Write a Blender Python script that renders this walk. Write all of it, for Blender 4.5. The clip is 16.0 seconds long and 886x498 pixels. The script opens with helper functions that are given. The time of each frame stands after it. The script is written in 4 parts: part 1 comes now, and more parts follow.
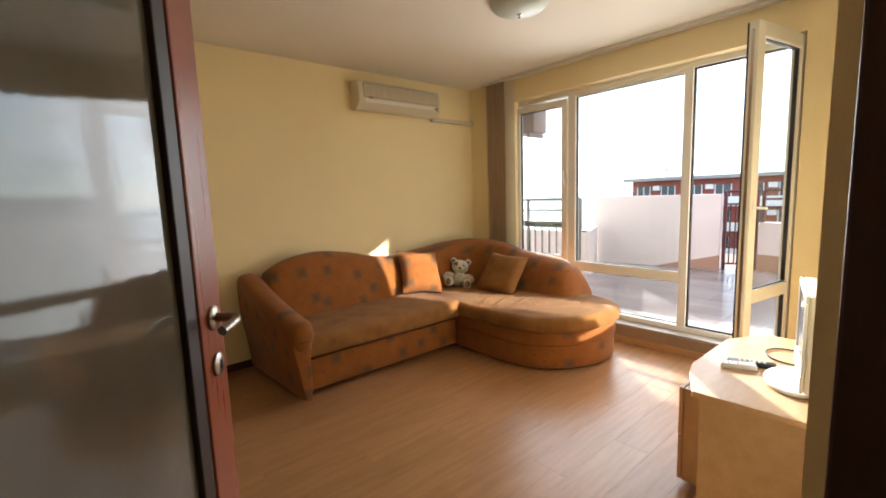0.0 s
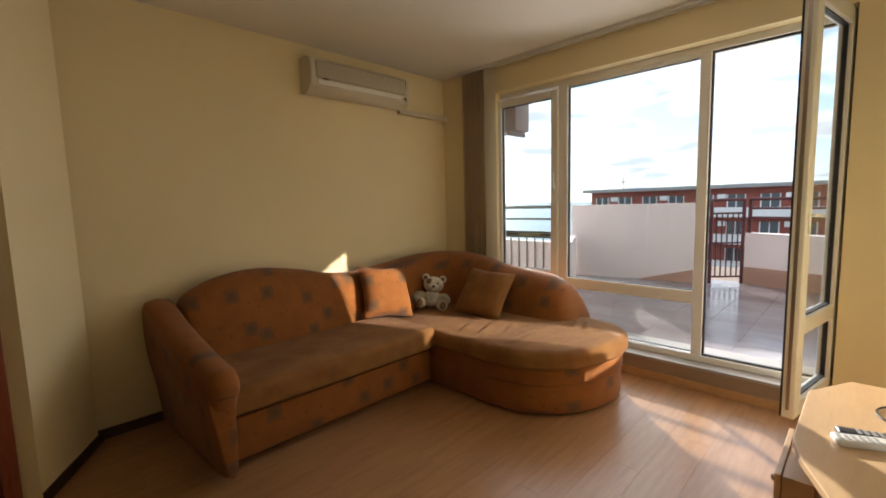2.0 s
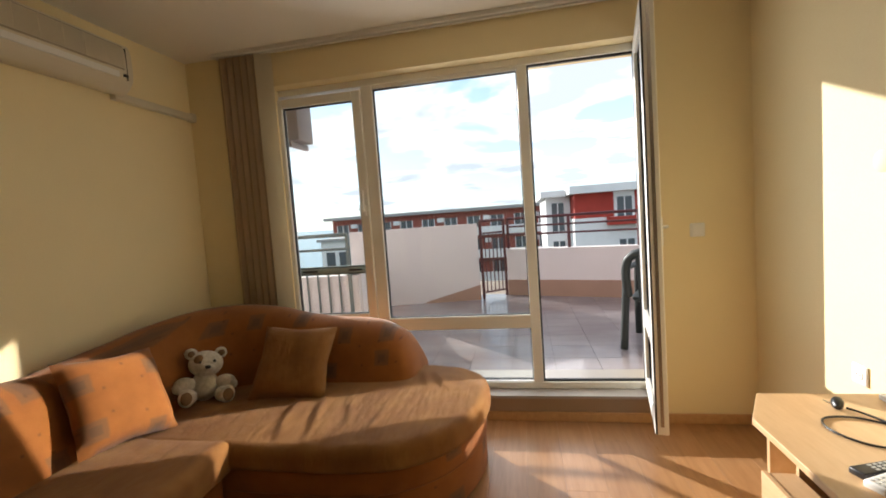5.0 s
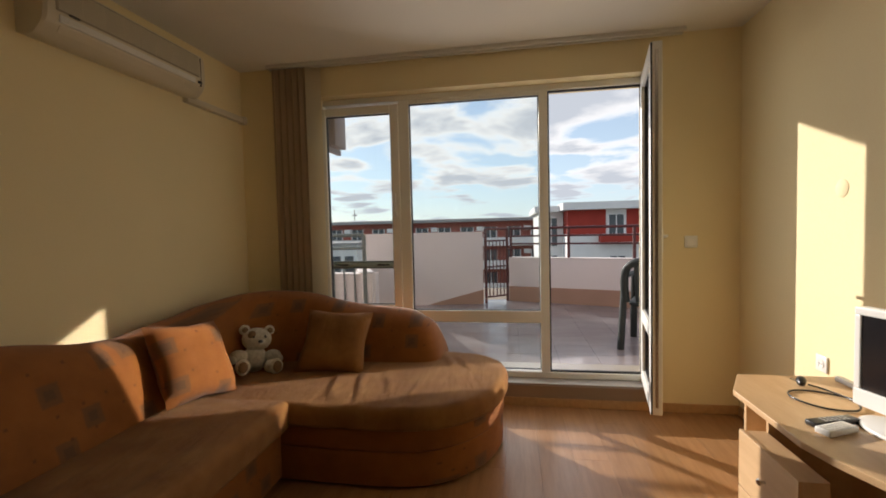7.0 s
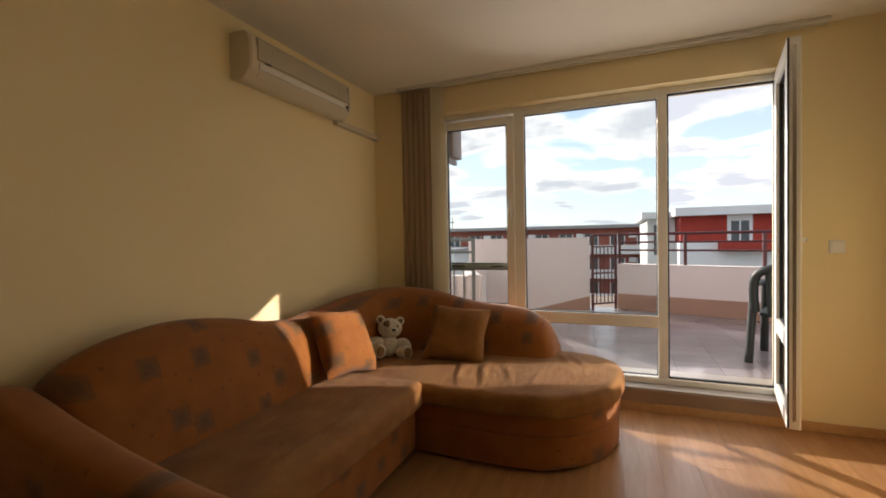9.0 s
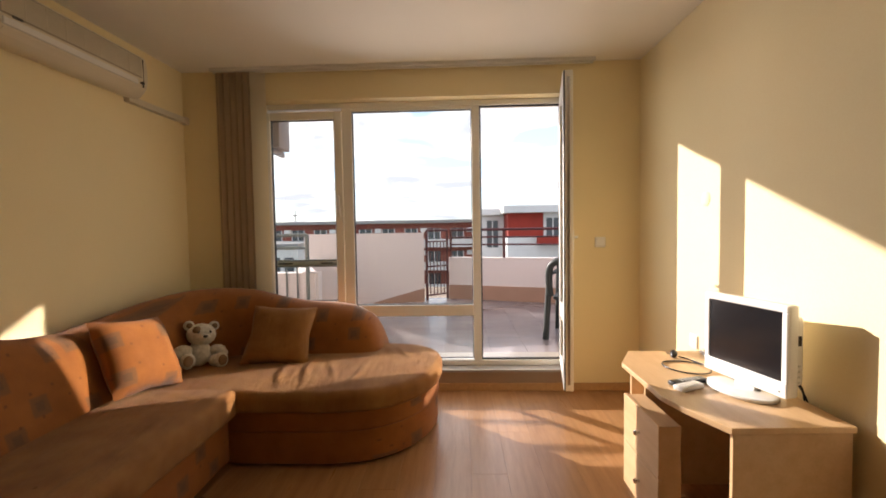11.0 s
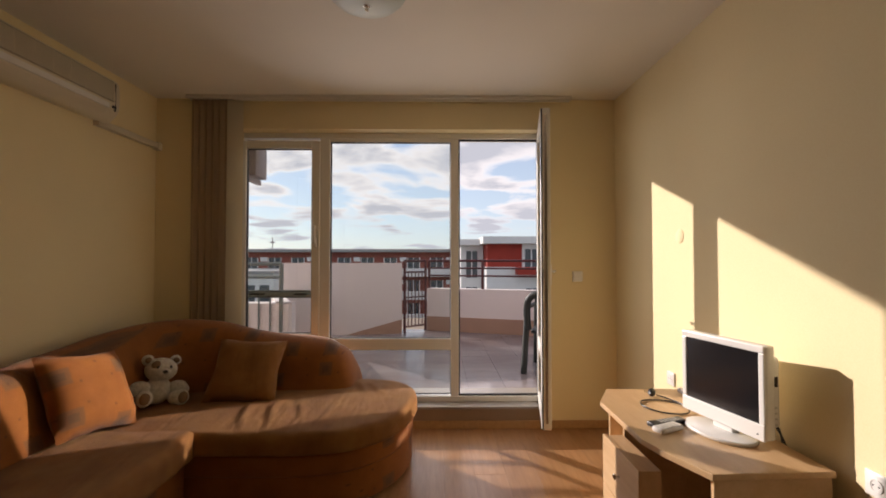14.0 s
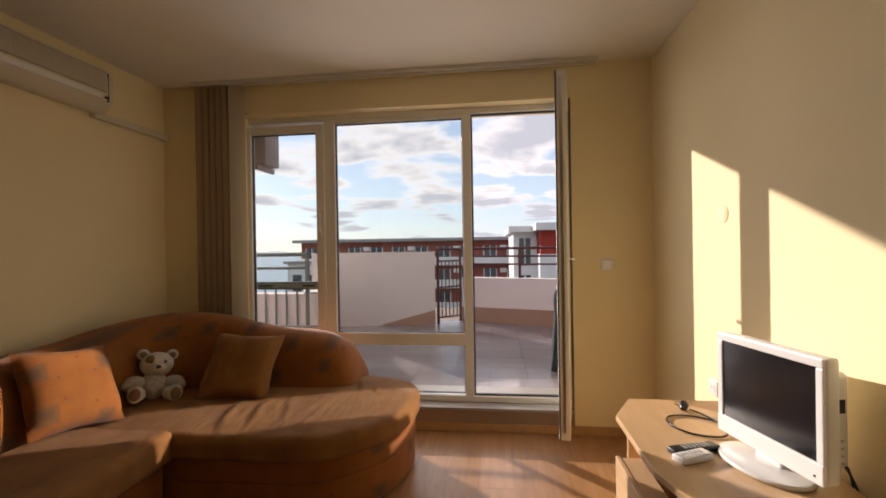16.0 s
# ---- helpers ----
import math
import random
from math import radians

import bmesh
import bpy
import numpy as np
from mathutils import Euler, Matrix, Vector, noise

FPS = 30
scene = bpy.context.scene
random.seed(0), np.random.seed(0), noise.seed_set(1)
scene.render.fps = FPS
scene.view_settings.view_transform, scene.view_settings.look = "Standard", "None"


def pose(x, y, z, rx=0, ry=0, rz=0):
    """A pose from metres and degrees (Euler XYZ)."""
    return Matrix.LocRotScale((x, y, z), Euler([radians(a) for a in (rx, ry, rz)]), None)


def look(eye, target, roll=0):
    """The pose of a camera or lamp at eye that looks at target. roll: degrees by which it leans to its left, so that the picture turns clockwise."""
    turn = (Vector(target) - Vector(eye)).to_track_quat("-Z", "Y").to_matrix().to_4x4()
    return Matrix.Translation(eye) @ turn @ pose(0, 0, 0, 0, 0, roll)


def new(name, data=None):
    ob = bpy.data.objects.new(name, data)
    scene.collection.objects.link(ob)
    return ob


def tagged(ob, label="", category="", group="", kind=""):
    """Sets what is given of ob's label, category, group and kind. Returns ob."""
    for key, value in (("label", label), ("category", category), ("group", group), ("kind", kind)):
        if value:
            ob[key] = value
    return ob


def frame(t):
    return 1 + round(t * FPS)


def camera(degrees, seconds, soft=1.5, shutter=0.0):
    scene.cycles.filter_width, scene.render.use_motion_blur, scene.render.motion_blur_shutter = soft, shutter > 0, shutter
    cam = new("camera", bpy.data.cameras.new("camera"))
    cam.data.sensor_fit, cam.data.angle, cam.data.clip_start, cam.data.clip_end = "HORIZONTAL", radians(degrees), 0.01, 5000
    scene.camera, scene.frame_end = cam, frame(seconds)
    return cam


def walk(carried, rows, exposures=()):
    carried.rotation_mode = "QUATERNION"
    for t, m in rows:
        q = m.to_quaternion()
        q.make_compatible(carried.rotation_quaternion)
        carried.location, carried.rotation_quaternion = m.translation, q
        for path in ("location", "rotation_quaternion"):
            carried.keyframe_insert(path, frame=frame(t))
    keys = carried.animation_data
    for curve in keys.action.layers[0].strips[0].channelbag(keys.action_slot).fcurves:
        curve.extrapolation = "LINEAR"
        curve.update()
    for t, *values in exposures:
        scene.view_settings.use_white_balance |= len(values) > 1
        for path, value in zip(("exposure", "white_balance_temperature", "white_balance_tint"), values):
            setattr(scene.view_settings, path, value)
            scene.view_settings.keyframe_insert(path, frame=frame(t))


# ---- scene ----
cam = camera(91.7, 16.0, soft=1.8)
PATH = [
    (0, (0.55, 0.734, 1.391), (1.835, 2.246, 1.142), -2.0),
    (0.5, (0.648, 0.865, 1.384), (2.06, 2.267, 1.187), -2.2),
    (1, (0.732, 1.006, 1.374), (2.262, 2.277, 1.169), -1.6),
    (1.5, (0.841, 1.18, 1.359), (2.276, 2.562, 1.188), -2.5),
    (2, (0.957, 1.313, 1.349), (2.373, 2.709, 1.139), -1.5),
    (2.5, (1.08, 1.459, 1.356), (2.55, 2.8, 1.152), -1.9),
    (3, (1.139, 1.66, 1.383), (2.534, 3.081, 1.2), -2.7),
    (3.5, (1.26, 1.761, 1.376), (2.54, 3.29, 1.219), -2.8),
    (4, (1.367, 1.888, 1.391), (2.801, 3.276, 1.258), -1.9),
    (4.5, (1.443, 2.056, 1.397), (3.216, 2.967, 1.234), -2.5),
    (5, (1.454, 2.178, 1.358), (3.414, 2.553, 1.222), -4.1),
    (5.2, (1.439, 2.2, 1.356), (3.419, 2.453, 1.233), -2.6),
    (7.3, (0.994, 2.382, 1.309), (2.957, 2.759, 1.236), -0.6),
    (7.5, (0.948, 2.404, 1.307), (2.891, 2.87, 1.235), -1.0),
    (8, (0.862, 2.486, 1.288), (2.746, 3.153, 1.22), -1.2),
    (8.2, (0.83, 2.503, 1.284), (2.678, 3.267, 1.239), -1.1),
    (10.3, (0.801, 2.321, 1.301), (2.714, 2.897, 1.204), -0.5),
    (10.5, (0.814, 2.321, 1.304), (2.772, 2.717, 1.203), -0.5),
    (11, (0.803, 2.285, 1.306), (2.8, 2.359, 1.217), -0.9),
    (11.5, (0.799, 2.252, 1.315), (2.792, 2.087, 1.268), -0.1),
    (12, (0.811, 2.264, 1.318), (2.805, 2.118, 1.278), -0.0),
    (12.5, (0.836, 2.285, 1.317), (2.832, 2.161, 1.312), -0.3),
    (13, (0.843, 2.289, 1.319), (2.836, 2.124, 1.354), 0.5),
    (13.5, (0.844, 2.291, 1.321), (2.835, 2.101, 1.368), -0.3),
    (14, (0.846, 2.271, 1.327), (2.845, 2.249, 1.374), 0.0),
    (14.5, (0.87, 2.196, 1.32), (2.867, 2.093, 1.323), 0.8),
    (15, (0.985, 2.109, 1.311), (2.984, 2.055, 1.351), 0.1),
    (15.5, (1.08, 2.04, 1.312), (3.08, 2.017, 1.327), -0.8),
    (16, (1.158, 1.942, 1.323), (3.144, 2.179, 1.317), -0.9),
]
walk(cam, [(t, look(eye, target, roll)) for t, eye, target, roll in PATH],
     exposures=[(0, 1.47, 6240, 9), (0.5, 1.16, 6140, 9), (1, 0.97, 6190, 9), (1.5, 0.69, 6240, 9), (2, 0.64, 6290, 9), (3.5, 0.82, 6340, 9), (4.5, 0.72, 6340, 9), (5, 0.59, 6390, 9), (7.4, -0.04, 6650, 12), (8, 0.03, 6700, 12),
                (10.3, 0.69, 6850, 17), (11, 0.66, 6850, 17), (12, -0.06, 6850, 20), (14.5, -0.09, 6850, 20), (16, 0.01, 6850, 20)])

# ---- light: low winter sun from beyond the terrace, sky with broken cloud ----
SUN_WAY = Vector((-1.0, -1.03, -0.457)).normalized()
sun = new("sun", bpy.data.lights.new("sun", "SUN"))
sun.data.energy, sun.data.angle, sun.data.color = 5.6, radians(0.5), (1.0, 0.94, 0.86)
sun.rotation_euler = SUN_WAY.to_track_quat("-Z", "Y").to_euler()

world = bpy.data.worlds.new("sky")
scene.world = world
world.use_nodes = True
wt = world.node_tree
wt.nodes.clear()


def sky_node(kind, **values):
    n = wt.nodes.new(kind)
    for key, value in values.items():
        n.inputs[key].default_value = value
    return n


sky = wt.nodes.new("ShaderNodeTexSky")
sky.sky_type, sky.sun_disc = "NISHITA", False
sky.sun_elevation, sky.sun_rotation = radians(17.6), radians(44.2)
sky.air_density, sky.dust_density, sky.ozone_density = 1.0, 0.3, 3.0
coord = wt.nodes.new("ShaderNodeTexCoord")
split = wt.nodes.new("ShaderNodeSeparateXYZ")
wt.links.new(coord.outputs["Generated"], split.inputs[0])
lift = sky_node("ShaderNodeMath")
lift.operation = "ADD"
lift.inputs[1].default_value = 0.12
wt.links.new(split.outputs["Z"], lift.inputs[0])
plane = wt.nodes.new("ShaderNodeCombineXYZ")
for axis in "XY":
    d = sky_node("ShaderNodeMath")
    d.operation = "DIVIDE"
    wt.links.new(split.outputs[axis], d.inputs[0])
    wt.links.new(lift.outputs[0], d.inputs[1])
    wt.links.new(d.outputs[0], plane.inputs[axis])
clouds = sky_node("ShaderNodeTexNoise", Scale=1.25, Detail=9.0, Roughness=0.5, Distortion=0.25)
wt.links.new(plane.outputs[0], clouds.inputs["Vector"])
cover = wt.nodes.new("ShaderNodeValToRGB")
cover.color_ramp.elements[0].position, cover.color_ramp.elements[1].position = 0.45, 0.535
# the clouds thin out into the haze over the horizon
rise = sky_node("ShaderNodeMapRange")
rise.inputs["From Min"].default_value, rise.inputs["From Max"].default_value = 0.05, 0.12
rise.inputs["To Min"].default_value, rise.inputs["To Max"].default_value = -0.12, 0.0
wt.links.new(split.outputs["Z"], rise.inputs["Value"])
thinned = sky_node("ShaderNodeMath")
thinned.operation = "ADD"
wt.links.new(clouds.outputs["Fac"], thinned.inputs[0])
wt.links.new(rise.outputs["Result"], thinned.inputs[1])
wt.links.new(thinned.outputs[0], cover.inputs[0])
body_tone = wt.nodes.new("ShaderNodeValToRGB")
body_tone.color_ramp.elements[0].position, body_tone.color_ramp.elements[0].color = 0.50, (8.6, 8.6, 8.6, 1)
body_tone.color_ramp.elements[1].position, body_tone.color_ramp.elements[1].color = 0.61, (4.6, 5.0, 5.6, 1)
wt.links.new(clouds.outputs["Fac"], body_tone.inputs[0])
mixed = wt.nodes.new("ShaderNodeMix")
mixed.data_type = "RGBA"
wt.links.new(cover.outputs["Color"], mixed.inputs["Factor"])
cool = wt.nodes.new("ShaderNodeMix")
cool.data_type, cool.blend_type = "RGBA", "MULTIPLY"
cool.inputs["Factor"].default_value = 1.0
cool.inputs["B"].default_value = (0.92, 0.99, 1.08, 1)
wt.links.new(sky.outputs[0], cool.inputs["A"])
haze = wt.nodes.new("ShaderNodeValToRGB")
haze.color_ramp.elements[0].position, haze.color_ramp.elements[0].color = 0.0, (0.7, 0.7, 0.7, 1)
haze.color_ramp.elements[1].position, haze.color_ramp.elements[1].color = 0.45, (0.22, 0.22, 0.22, 1)
wt.links.new(split.outputs["Z"], haze.inputs[0])
hazed = wt.nodes.new("ShaderNodeMix")
hazed.data_type = "RGBA"
wt.links.new(haze.outputs["Color"], hazed.inputs["Factor"])
wt.links.new(cool.outputs["Result"], hazed.inputs["A"])
hazed.inputs["B"].default_value = (6.3, 7.4, 8.2, 1)
wt.links.new(hazed.outputs["Result"], mixed.inputs["A"])
wt.links.new(body_tone.outputs["Color"], mixed.inputs["B"])
backing = sky_node("ShaderNodeBackground", Strength=0.132)
wt.links.new(mixed.outputs["Result"], backing.inputs["Color"])
world_out = wt.nodes.new("ShaderNodeOutputWorld")
wt.links.new(backing.outputs[0], world_out.inputs["Surface"])


def area(name, where, toward, sx, sy, power, colour, spread=180.0):
    lamp = new(name, bpy.data.lights.new(name, "AREA"))
    lamp.data.shape, lamp.data.size, lamp.data.size_y = "RECTANGLE", sx, sy
    lamp.data.energy, lamp.data.color, lamp.data.spread = power, colour, radians(spread)
    lamp.matrix_world = look(where, toward)
    return lamp


# the sky's light in the window's opening
area("window_skylight", (4.66, 2.64, 1.3), (1.6, 0.6, 1.0), 2.3, 2.0, 15, (0.98, 0.97, 0.97), 140)


# added area lamp in place of the low sun mirrored by the open balcony door's pane: a narrow beam into the sofa corner
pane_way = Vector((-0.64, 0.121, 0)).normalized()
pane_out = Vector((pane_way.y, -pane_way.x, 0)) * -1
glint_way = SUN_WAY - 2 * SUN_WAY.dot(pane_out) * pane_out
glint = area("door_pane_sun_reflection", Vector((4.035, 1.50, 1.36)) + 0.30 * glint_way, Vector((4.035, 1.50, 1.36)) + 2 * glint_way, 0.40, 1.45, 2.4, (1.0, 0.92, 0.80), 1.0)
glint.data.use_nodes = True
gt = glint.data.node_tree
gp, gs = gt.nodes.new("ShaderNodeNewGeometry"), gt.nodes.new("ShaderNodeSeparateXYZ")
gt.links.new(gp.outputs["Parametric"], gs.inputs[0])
# masked to a sloping top edge, as the lintel would cut the beam
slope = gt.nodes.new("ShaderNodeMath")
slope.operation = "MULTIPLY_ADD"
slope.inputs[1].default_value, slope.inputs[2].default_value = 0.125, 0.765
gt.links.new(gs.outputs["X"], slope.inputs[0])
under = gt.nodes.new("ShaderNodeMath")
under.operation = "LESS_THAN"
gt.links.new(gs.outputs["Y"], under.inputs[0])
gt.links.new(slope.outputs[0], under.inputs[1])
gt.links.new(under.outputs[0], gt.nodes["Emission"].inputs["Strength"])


# ---- materials ----
def material(name, colour, rough=0.6, metal=0.0, **more):
    m = bpy.data.materials.new(name)
    m.use_nodes = True
    b = m.node_tree.nodes["Principled BSDF"]
    b.inputs["Base Color"].default_value = (*colour, 1)
    b.inputs["Roughness"].default_value, b.inputs["Metallic"].default_value = rough, metal
    for key, value in more.items():
        b.inputs[key.replace("_", " ")].default_value = value
    return m


def node(m, kind, **values):
    n = m.node_tree.nodes.new(kind)
    for key, value in values.items():
        n.inputs[key.replace("_", " ")].default_value = value
    return n


def link(m, a, b):
    m.node_tree.links.new(a, b)


def place(m, scale=(1, 1, 1)):
    c = node(m, "ShaderNodeTexCoord")
    p = node(m, "ShaderNodeMapping", Scale=scale)
    link(m, c.outputs["Object"], p.inputs["Vector"])
    return p.outputs["Vector"]


def world_place(m, scale=(1, 1, 1)):
    c = node(m, "ShaderNodeNewGeometry")
    p = node(m, "ShaderNodeMapping", Scale=scale)
    link(m, c.outputs["Position"], p.inputs["Vector"])
    return p.outputs["Vector"]


def ramp(m, fac, *stops):
    r = node(m, "ShaderNodeValToRGB")
    while len(r.color_ramp.elements) < len(stops):
        r.color_ramp.elements.new(0.5)
    for e, (at, c) in zip(r.color_ramp.elements, stops):
        e.position, e.color = at, (*c, 1)
    link(m, fac, r.inputs[0])
    return r.outputs["Color"]


def mix(m, fac, a, b, way="MIX"):
    n = node(m, "ShaderNodeMix")
    n.data_type, n.blend_type = "RGBA", way
    for value, key in ((fac, "Factor"), (a, "A"), (b, "B")):
        if isinstance(value, (int, float)):
            n.inputs[key].default_value = value
        elif isinstance(value, tuple):
            n.inputs[key].default_value = (*value, 1)
        else:
            link(m, value, n.inputs[key])
    return n.outputs["Result"]


def put(m, key, value):
    link(m, value, m.node_tree.nodes["Principled BSDF"].inputs[key])


def bump(m, height, strength=0.2, distance=0.002):
    b = node(m, "ShaderNodeBump", Strength=strength, Distance=distance)
    link(m, height, b.inputs["Height"])
    put(m, "Normal", b.outputs["Normal"])


def noise_tex(m, vector, scale, detail=4.0, rough=0.55):
    n = node(m, "ShaderNodeTexNoise", Scale=scale, Detail=detail, Roughness=rough)
    link(m, vector, n.inputs["Vector"])
    return n.outputs["Fac"]


def plaster(name, colour, rough=0.85, coarse=0.06):
    m = material(name, colour, rough)
    v = world_place(m)
    big, fine = noise_tex(m, v, 1.1, 3), noise_tex(m, v, 160, 3)
    dark = tuple(c * (1 - coarse) for c in colour)
    tone = ramp(m, big, (0.3, dark), (0.7, colour))
    put(m, "Base Color", mix(m, 0.08, tone, ramp(m, fine, (0.3, (0, 0, 0)), (0.7, (1, 1, 1))), "SOFT_LIGHT"))
    bump(m, fine, 0.25, 0.0012)
    return m


def wood(name, light, dark, scale=(1.2, 14, 14), rough=0.4, vary=0.12):
    m = material(name, light, rough)
    v = place(m, scale)
    info = node(m, "ShaderNodeObjectInfo")
    shift = node(m, "ShaderNodeVectorMath")
    shift.operation = "MULTIPLY_ADD"
    link(m, info.outputs["Random"], shift.inputs[0])
    shift.inputs[1].default_value = (37, 53, 11)
    link(m, v, shift.inputs[2])
    grain = noise_tex(m, shift.outputs[0], 2.2, 6, 0.6)
    fine = noise_tex(m, shift.outputs[0], 14, 4, 0.6)
    tone = ramp(m, grain, (0.3, dark), (0.62, light))
    tone = mix(m, 0.25, tone, ramp(m, fine, (0.35, dark), (0.65, light)))
    shade = ramp(m, info.outputs["Random"], (0.0, (1 - vary,) * 3), (1.0, (1, 1, 1)))
    put(m, "Base Color", mix(m, 1.0, tone, shade, "MULTIPLY"))
    put(m, "Roughness", ramp(m, grain, (0.2, (rough * 1.25,) * 3), (0.8, (rough * 0.85,) * 3)))
    bump(m, fine, 0.12, 0.0003)
    return m


M = {}
M["wall"] = plaster("pale_yellow_wall_paint", (0.87, 0.735, 0.45))
M["ceiling"] = plaster("white_ceiling_paint", (0.80, 0.75, 0.66))
M["plank"] = wood("laminate_plank", (0.47, 0.258, 0.122), (0.36, 0.180, 0.078), rough=0.30)
M["skirting"] = wood("pale_wood_skirting", (0.55, 0.33, 0.15), (0.44, 0.25, 0.11), rough=0.45)
M["beech"] = wood("beech_veneer", (0.66, 0.44, 0.24), (0.57, 0.36, 0.185), scale=(1.5, 9, 9), rough=0.38, vary=0.03)
M["pvc"] = material("white_window_plastic", (0.80, 0.78, 0.72), 0.32)
M["gasket"] = material("black_rubber_gasket", (0.015, 0.015, 0.017), 0.6)
M["red_wood"] = wood("dark_red_stained_wood", (0.30, 0.082, 0.040), (0.21, 0.052, 0.026), scale=(14, 14, 1.2), rough=0.28, vary=0.05)
M["lining"] = wood("dark_brown_door_lining", (0.15, 0.085, 0.05), (0.11, 0.06, 0.035), scale=(14, 14, 1.2), rough=0.4, vary=0.05)
M["dark_bead"] = material("dark_brown_glazing_bead", (0.022, 0.010, 0.008), 0.5)
M["chrome"] = material("brushed_steel", (0.62, 0.60, 0.57), 0.24, 1.0)
M["ac"] = material("ivory_appliance_plastic", (0.66, 0.59, 0.46), 0.4)
# the ivory darkened in colour for the shade behind the grille slats
M["ac_grille"] = material("shaded_beige_appliance_plastic", (0.36, 0.31, 0.235), 0.5)
M["ac_dark"] = material("dark_grey_appliance_plastic", (0.06, 0.055, 0.05), 0.5)
M["white_plastic"] = material("white_glossy_plastic", (0.80, 0.79, 0.76), 0.25)
M["brushed"] = material("dull_brushed_steel", (0.30, 0.27, 0.24), 0.32, 1.0)
M["rail"] = material("grey_white_rail_plastic", (0.66, 0.63, 0.57), 0.45)
M["grey_plastic"] = material("light_grey_plastic", (0.50, 0.50, 0.48), 0.4)
M["black_plastic"] = material("black_plastic", (0.016, 0.016, 0.017), 0.35)
M["screen"] = material("dark_tv_screen", (0.012, 0.012, 0.014), 0.16)
M["marble"] = plaster("grey_stone_sill", (0.40, 0.36, 0.32), 0.35, 0.25)
M["riser"] = plaster("brown_stone_riser", (0.36, 0.25, 0.17), 0.5, 0.3)
M["render_white"] = plaster("pinkish_white_render", (0.76, 0.68, 0.66), 0.9, 0.05)
M["terracotta"] = plaster("terracotta_skirting_tile", (0.42, 0.25, 0.18), 0.6, 0.2)
M["far_white"] = plaster("far_white_render", (0.78, 0.77, 0.76), 0.9, 0.08)
M["far_red"] = plaster("far_red_render", (0.40, 0.045, 0.028), 0.85, 0.2)
# red render dulled in its colour for the haze of distance
M["far_brick"] = plaster("far_hazed_red_render", (0.30, 0.085, 0.062), 0.9, 0.25)
M["dark_skirting"] = wood("dark_brown_skirting", (0.055, 0.026, 0.016), (0.035, 0.016, 0.010), rough=0.4)
M["far_grey"] = plaster("far_roof_grey", (0.34, 0.33, 0.33), 0.8, 0.15)
M["far_glass"] = material("far_window_glass", (0.05, 0.06, 0.07), 0.12)
M["maroon"] = material("dark_red_painted_iron", (0.085, 0.016, 0.018), 0.45)
M["green_plastic"] = material("very_dark_green_plastic", (0.006, 0.010, 0.008), 0.55)
M["pale_rail"] = material("pale_grey_green_metal", (0.36, 0.40, 0.36), 0.35, 0.3)
M["dark_rail"] = material("dark_grey_green_metal", (0.13, 0.15, 0.14), 0.45)
M["mauve_plastic"] = material("mauve_grey_metal_case", (0.36, 0.30, 0.30), 0.5)
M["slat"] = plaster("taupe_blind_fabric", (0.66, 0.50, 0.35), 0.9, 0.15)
# blind fabric made paler, for the window light on the turned slat
M["slat_lit"] = plaster("window_lit_blind_fabric", (0.87, 0.78, 0.60), 0.9, 0.08)

m = M["tile"] = material("grey_terrace_tile", (0.36, 0.32, 0.33), 0.22)
tone = noise_tex(m, world_place(m, (1.6, 0.5, 1)), 1.7, 5, 0.6)
info = node(m, "ShaderNodeObjectInfo")
colour = ramp(m, tone, (0.3, (0.22, 0.185, 0.185)), (0.7, (0.33, 0.29, 0.29)))
put(m, "Base Color", mix(m, 1.0, colour, ramp(m, info.outputs["Random"], (0, (0.88,) * 3), (1, (1, 1, 1))), "MULTIPLY"))
put(m, "Roughness", ramp(m, tone, (0.3, (0.10,) * 3), (0.7, (0.24,) * 3)))

# sofa cover: orange-tan plush with scattered grey squares and small dark dashes, laid flat on each side of the upholstery
def plush(name, base, dark, turn):
    m = material(name, base, 0.95, Sheen_Weight=0.10, Sheen_Roughness=0.5)
    v = place(m)
    soft, fine = noise_tex(m, v, 7, 4), noise_tex(m, v, 420, 2)
    wob = node(m, "ShaderNodeTexNoise", Scale=45.0, Detail=3.0)
    link(m, v, wob.inputs["Vector"])
    jog = node(m, "ShaderNodeVectorMath")
    jog.operation = "MULTIPLY_ADD"
    link(m, wob.outputs["Color"], jog.inputs[0])
    jog.inputs[1].default_value = (0.011, 0.011, 0.011)
    link(m, v, jog.inputs[2])
    parts = node(m, "ShaderNodeSeparateXYZ")
    link(m, jog.outputs[0], parts.inputs[0])
    flat = node(m, "ShaderNodeCombineXYZ")
    for axis, key in zip(turn, "XY"):
        link(m, parts.outputs[axis], flat.inputs[key])
    colour = ramp(m, soft, (0.3, dark), (0.7, base))
    for scale, size, tint, amount in ((4.3, 0.175, (0.120, 0.066, 0.036), 0.58), (4.3, 0.085, (0.075, 0.046, 0.030), 0.45), (8.0, 0.045, (0.10, 0.035, 0.014), 0.6)):
        cell = node(m, "ShaderNodeTexVoronoi", Scale=scale, Randomness=0.72)
        cell.voronoi_dimensions, cell.distance = "2D", "CHEBYCHEV"
        link(m, flat.outputs[0], cell.inputs["Vector"])
        mask = ramp(m, cell.outputs["Distance"], (size - 0.02, (amount,) * 3), (size + 0.02, (0, 0, 0)))
        colour = mix(m, mask, colour, tint)
    put(m, "Base Color", colour)
    bump(m, mix(m, 0.4, soft, fine), 0.4, 0.004)
    return m


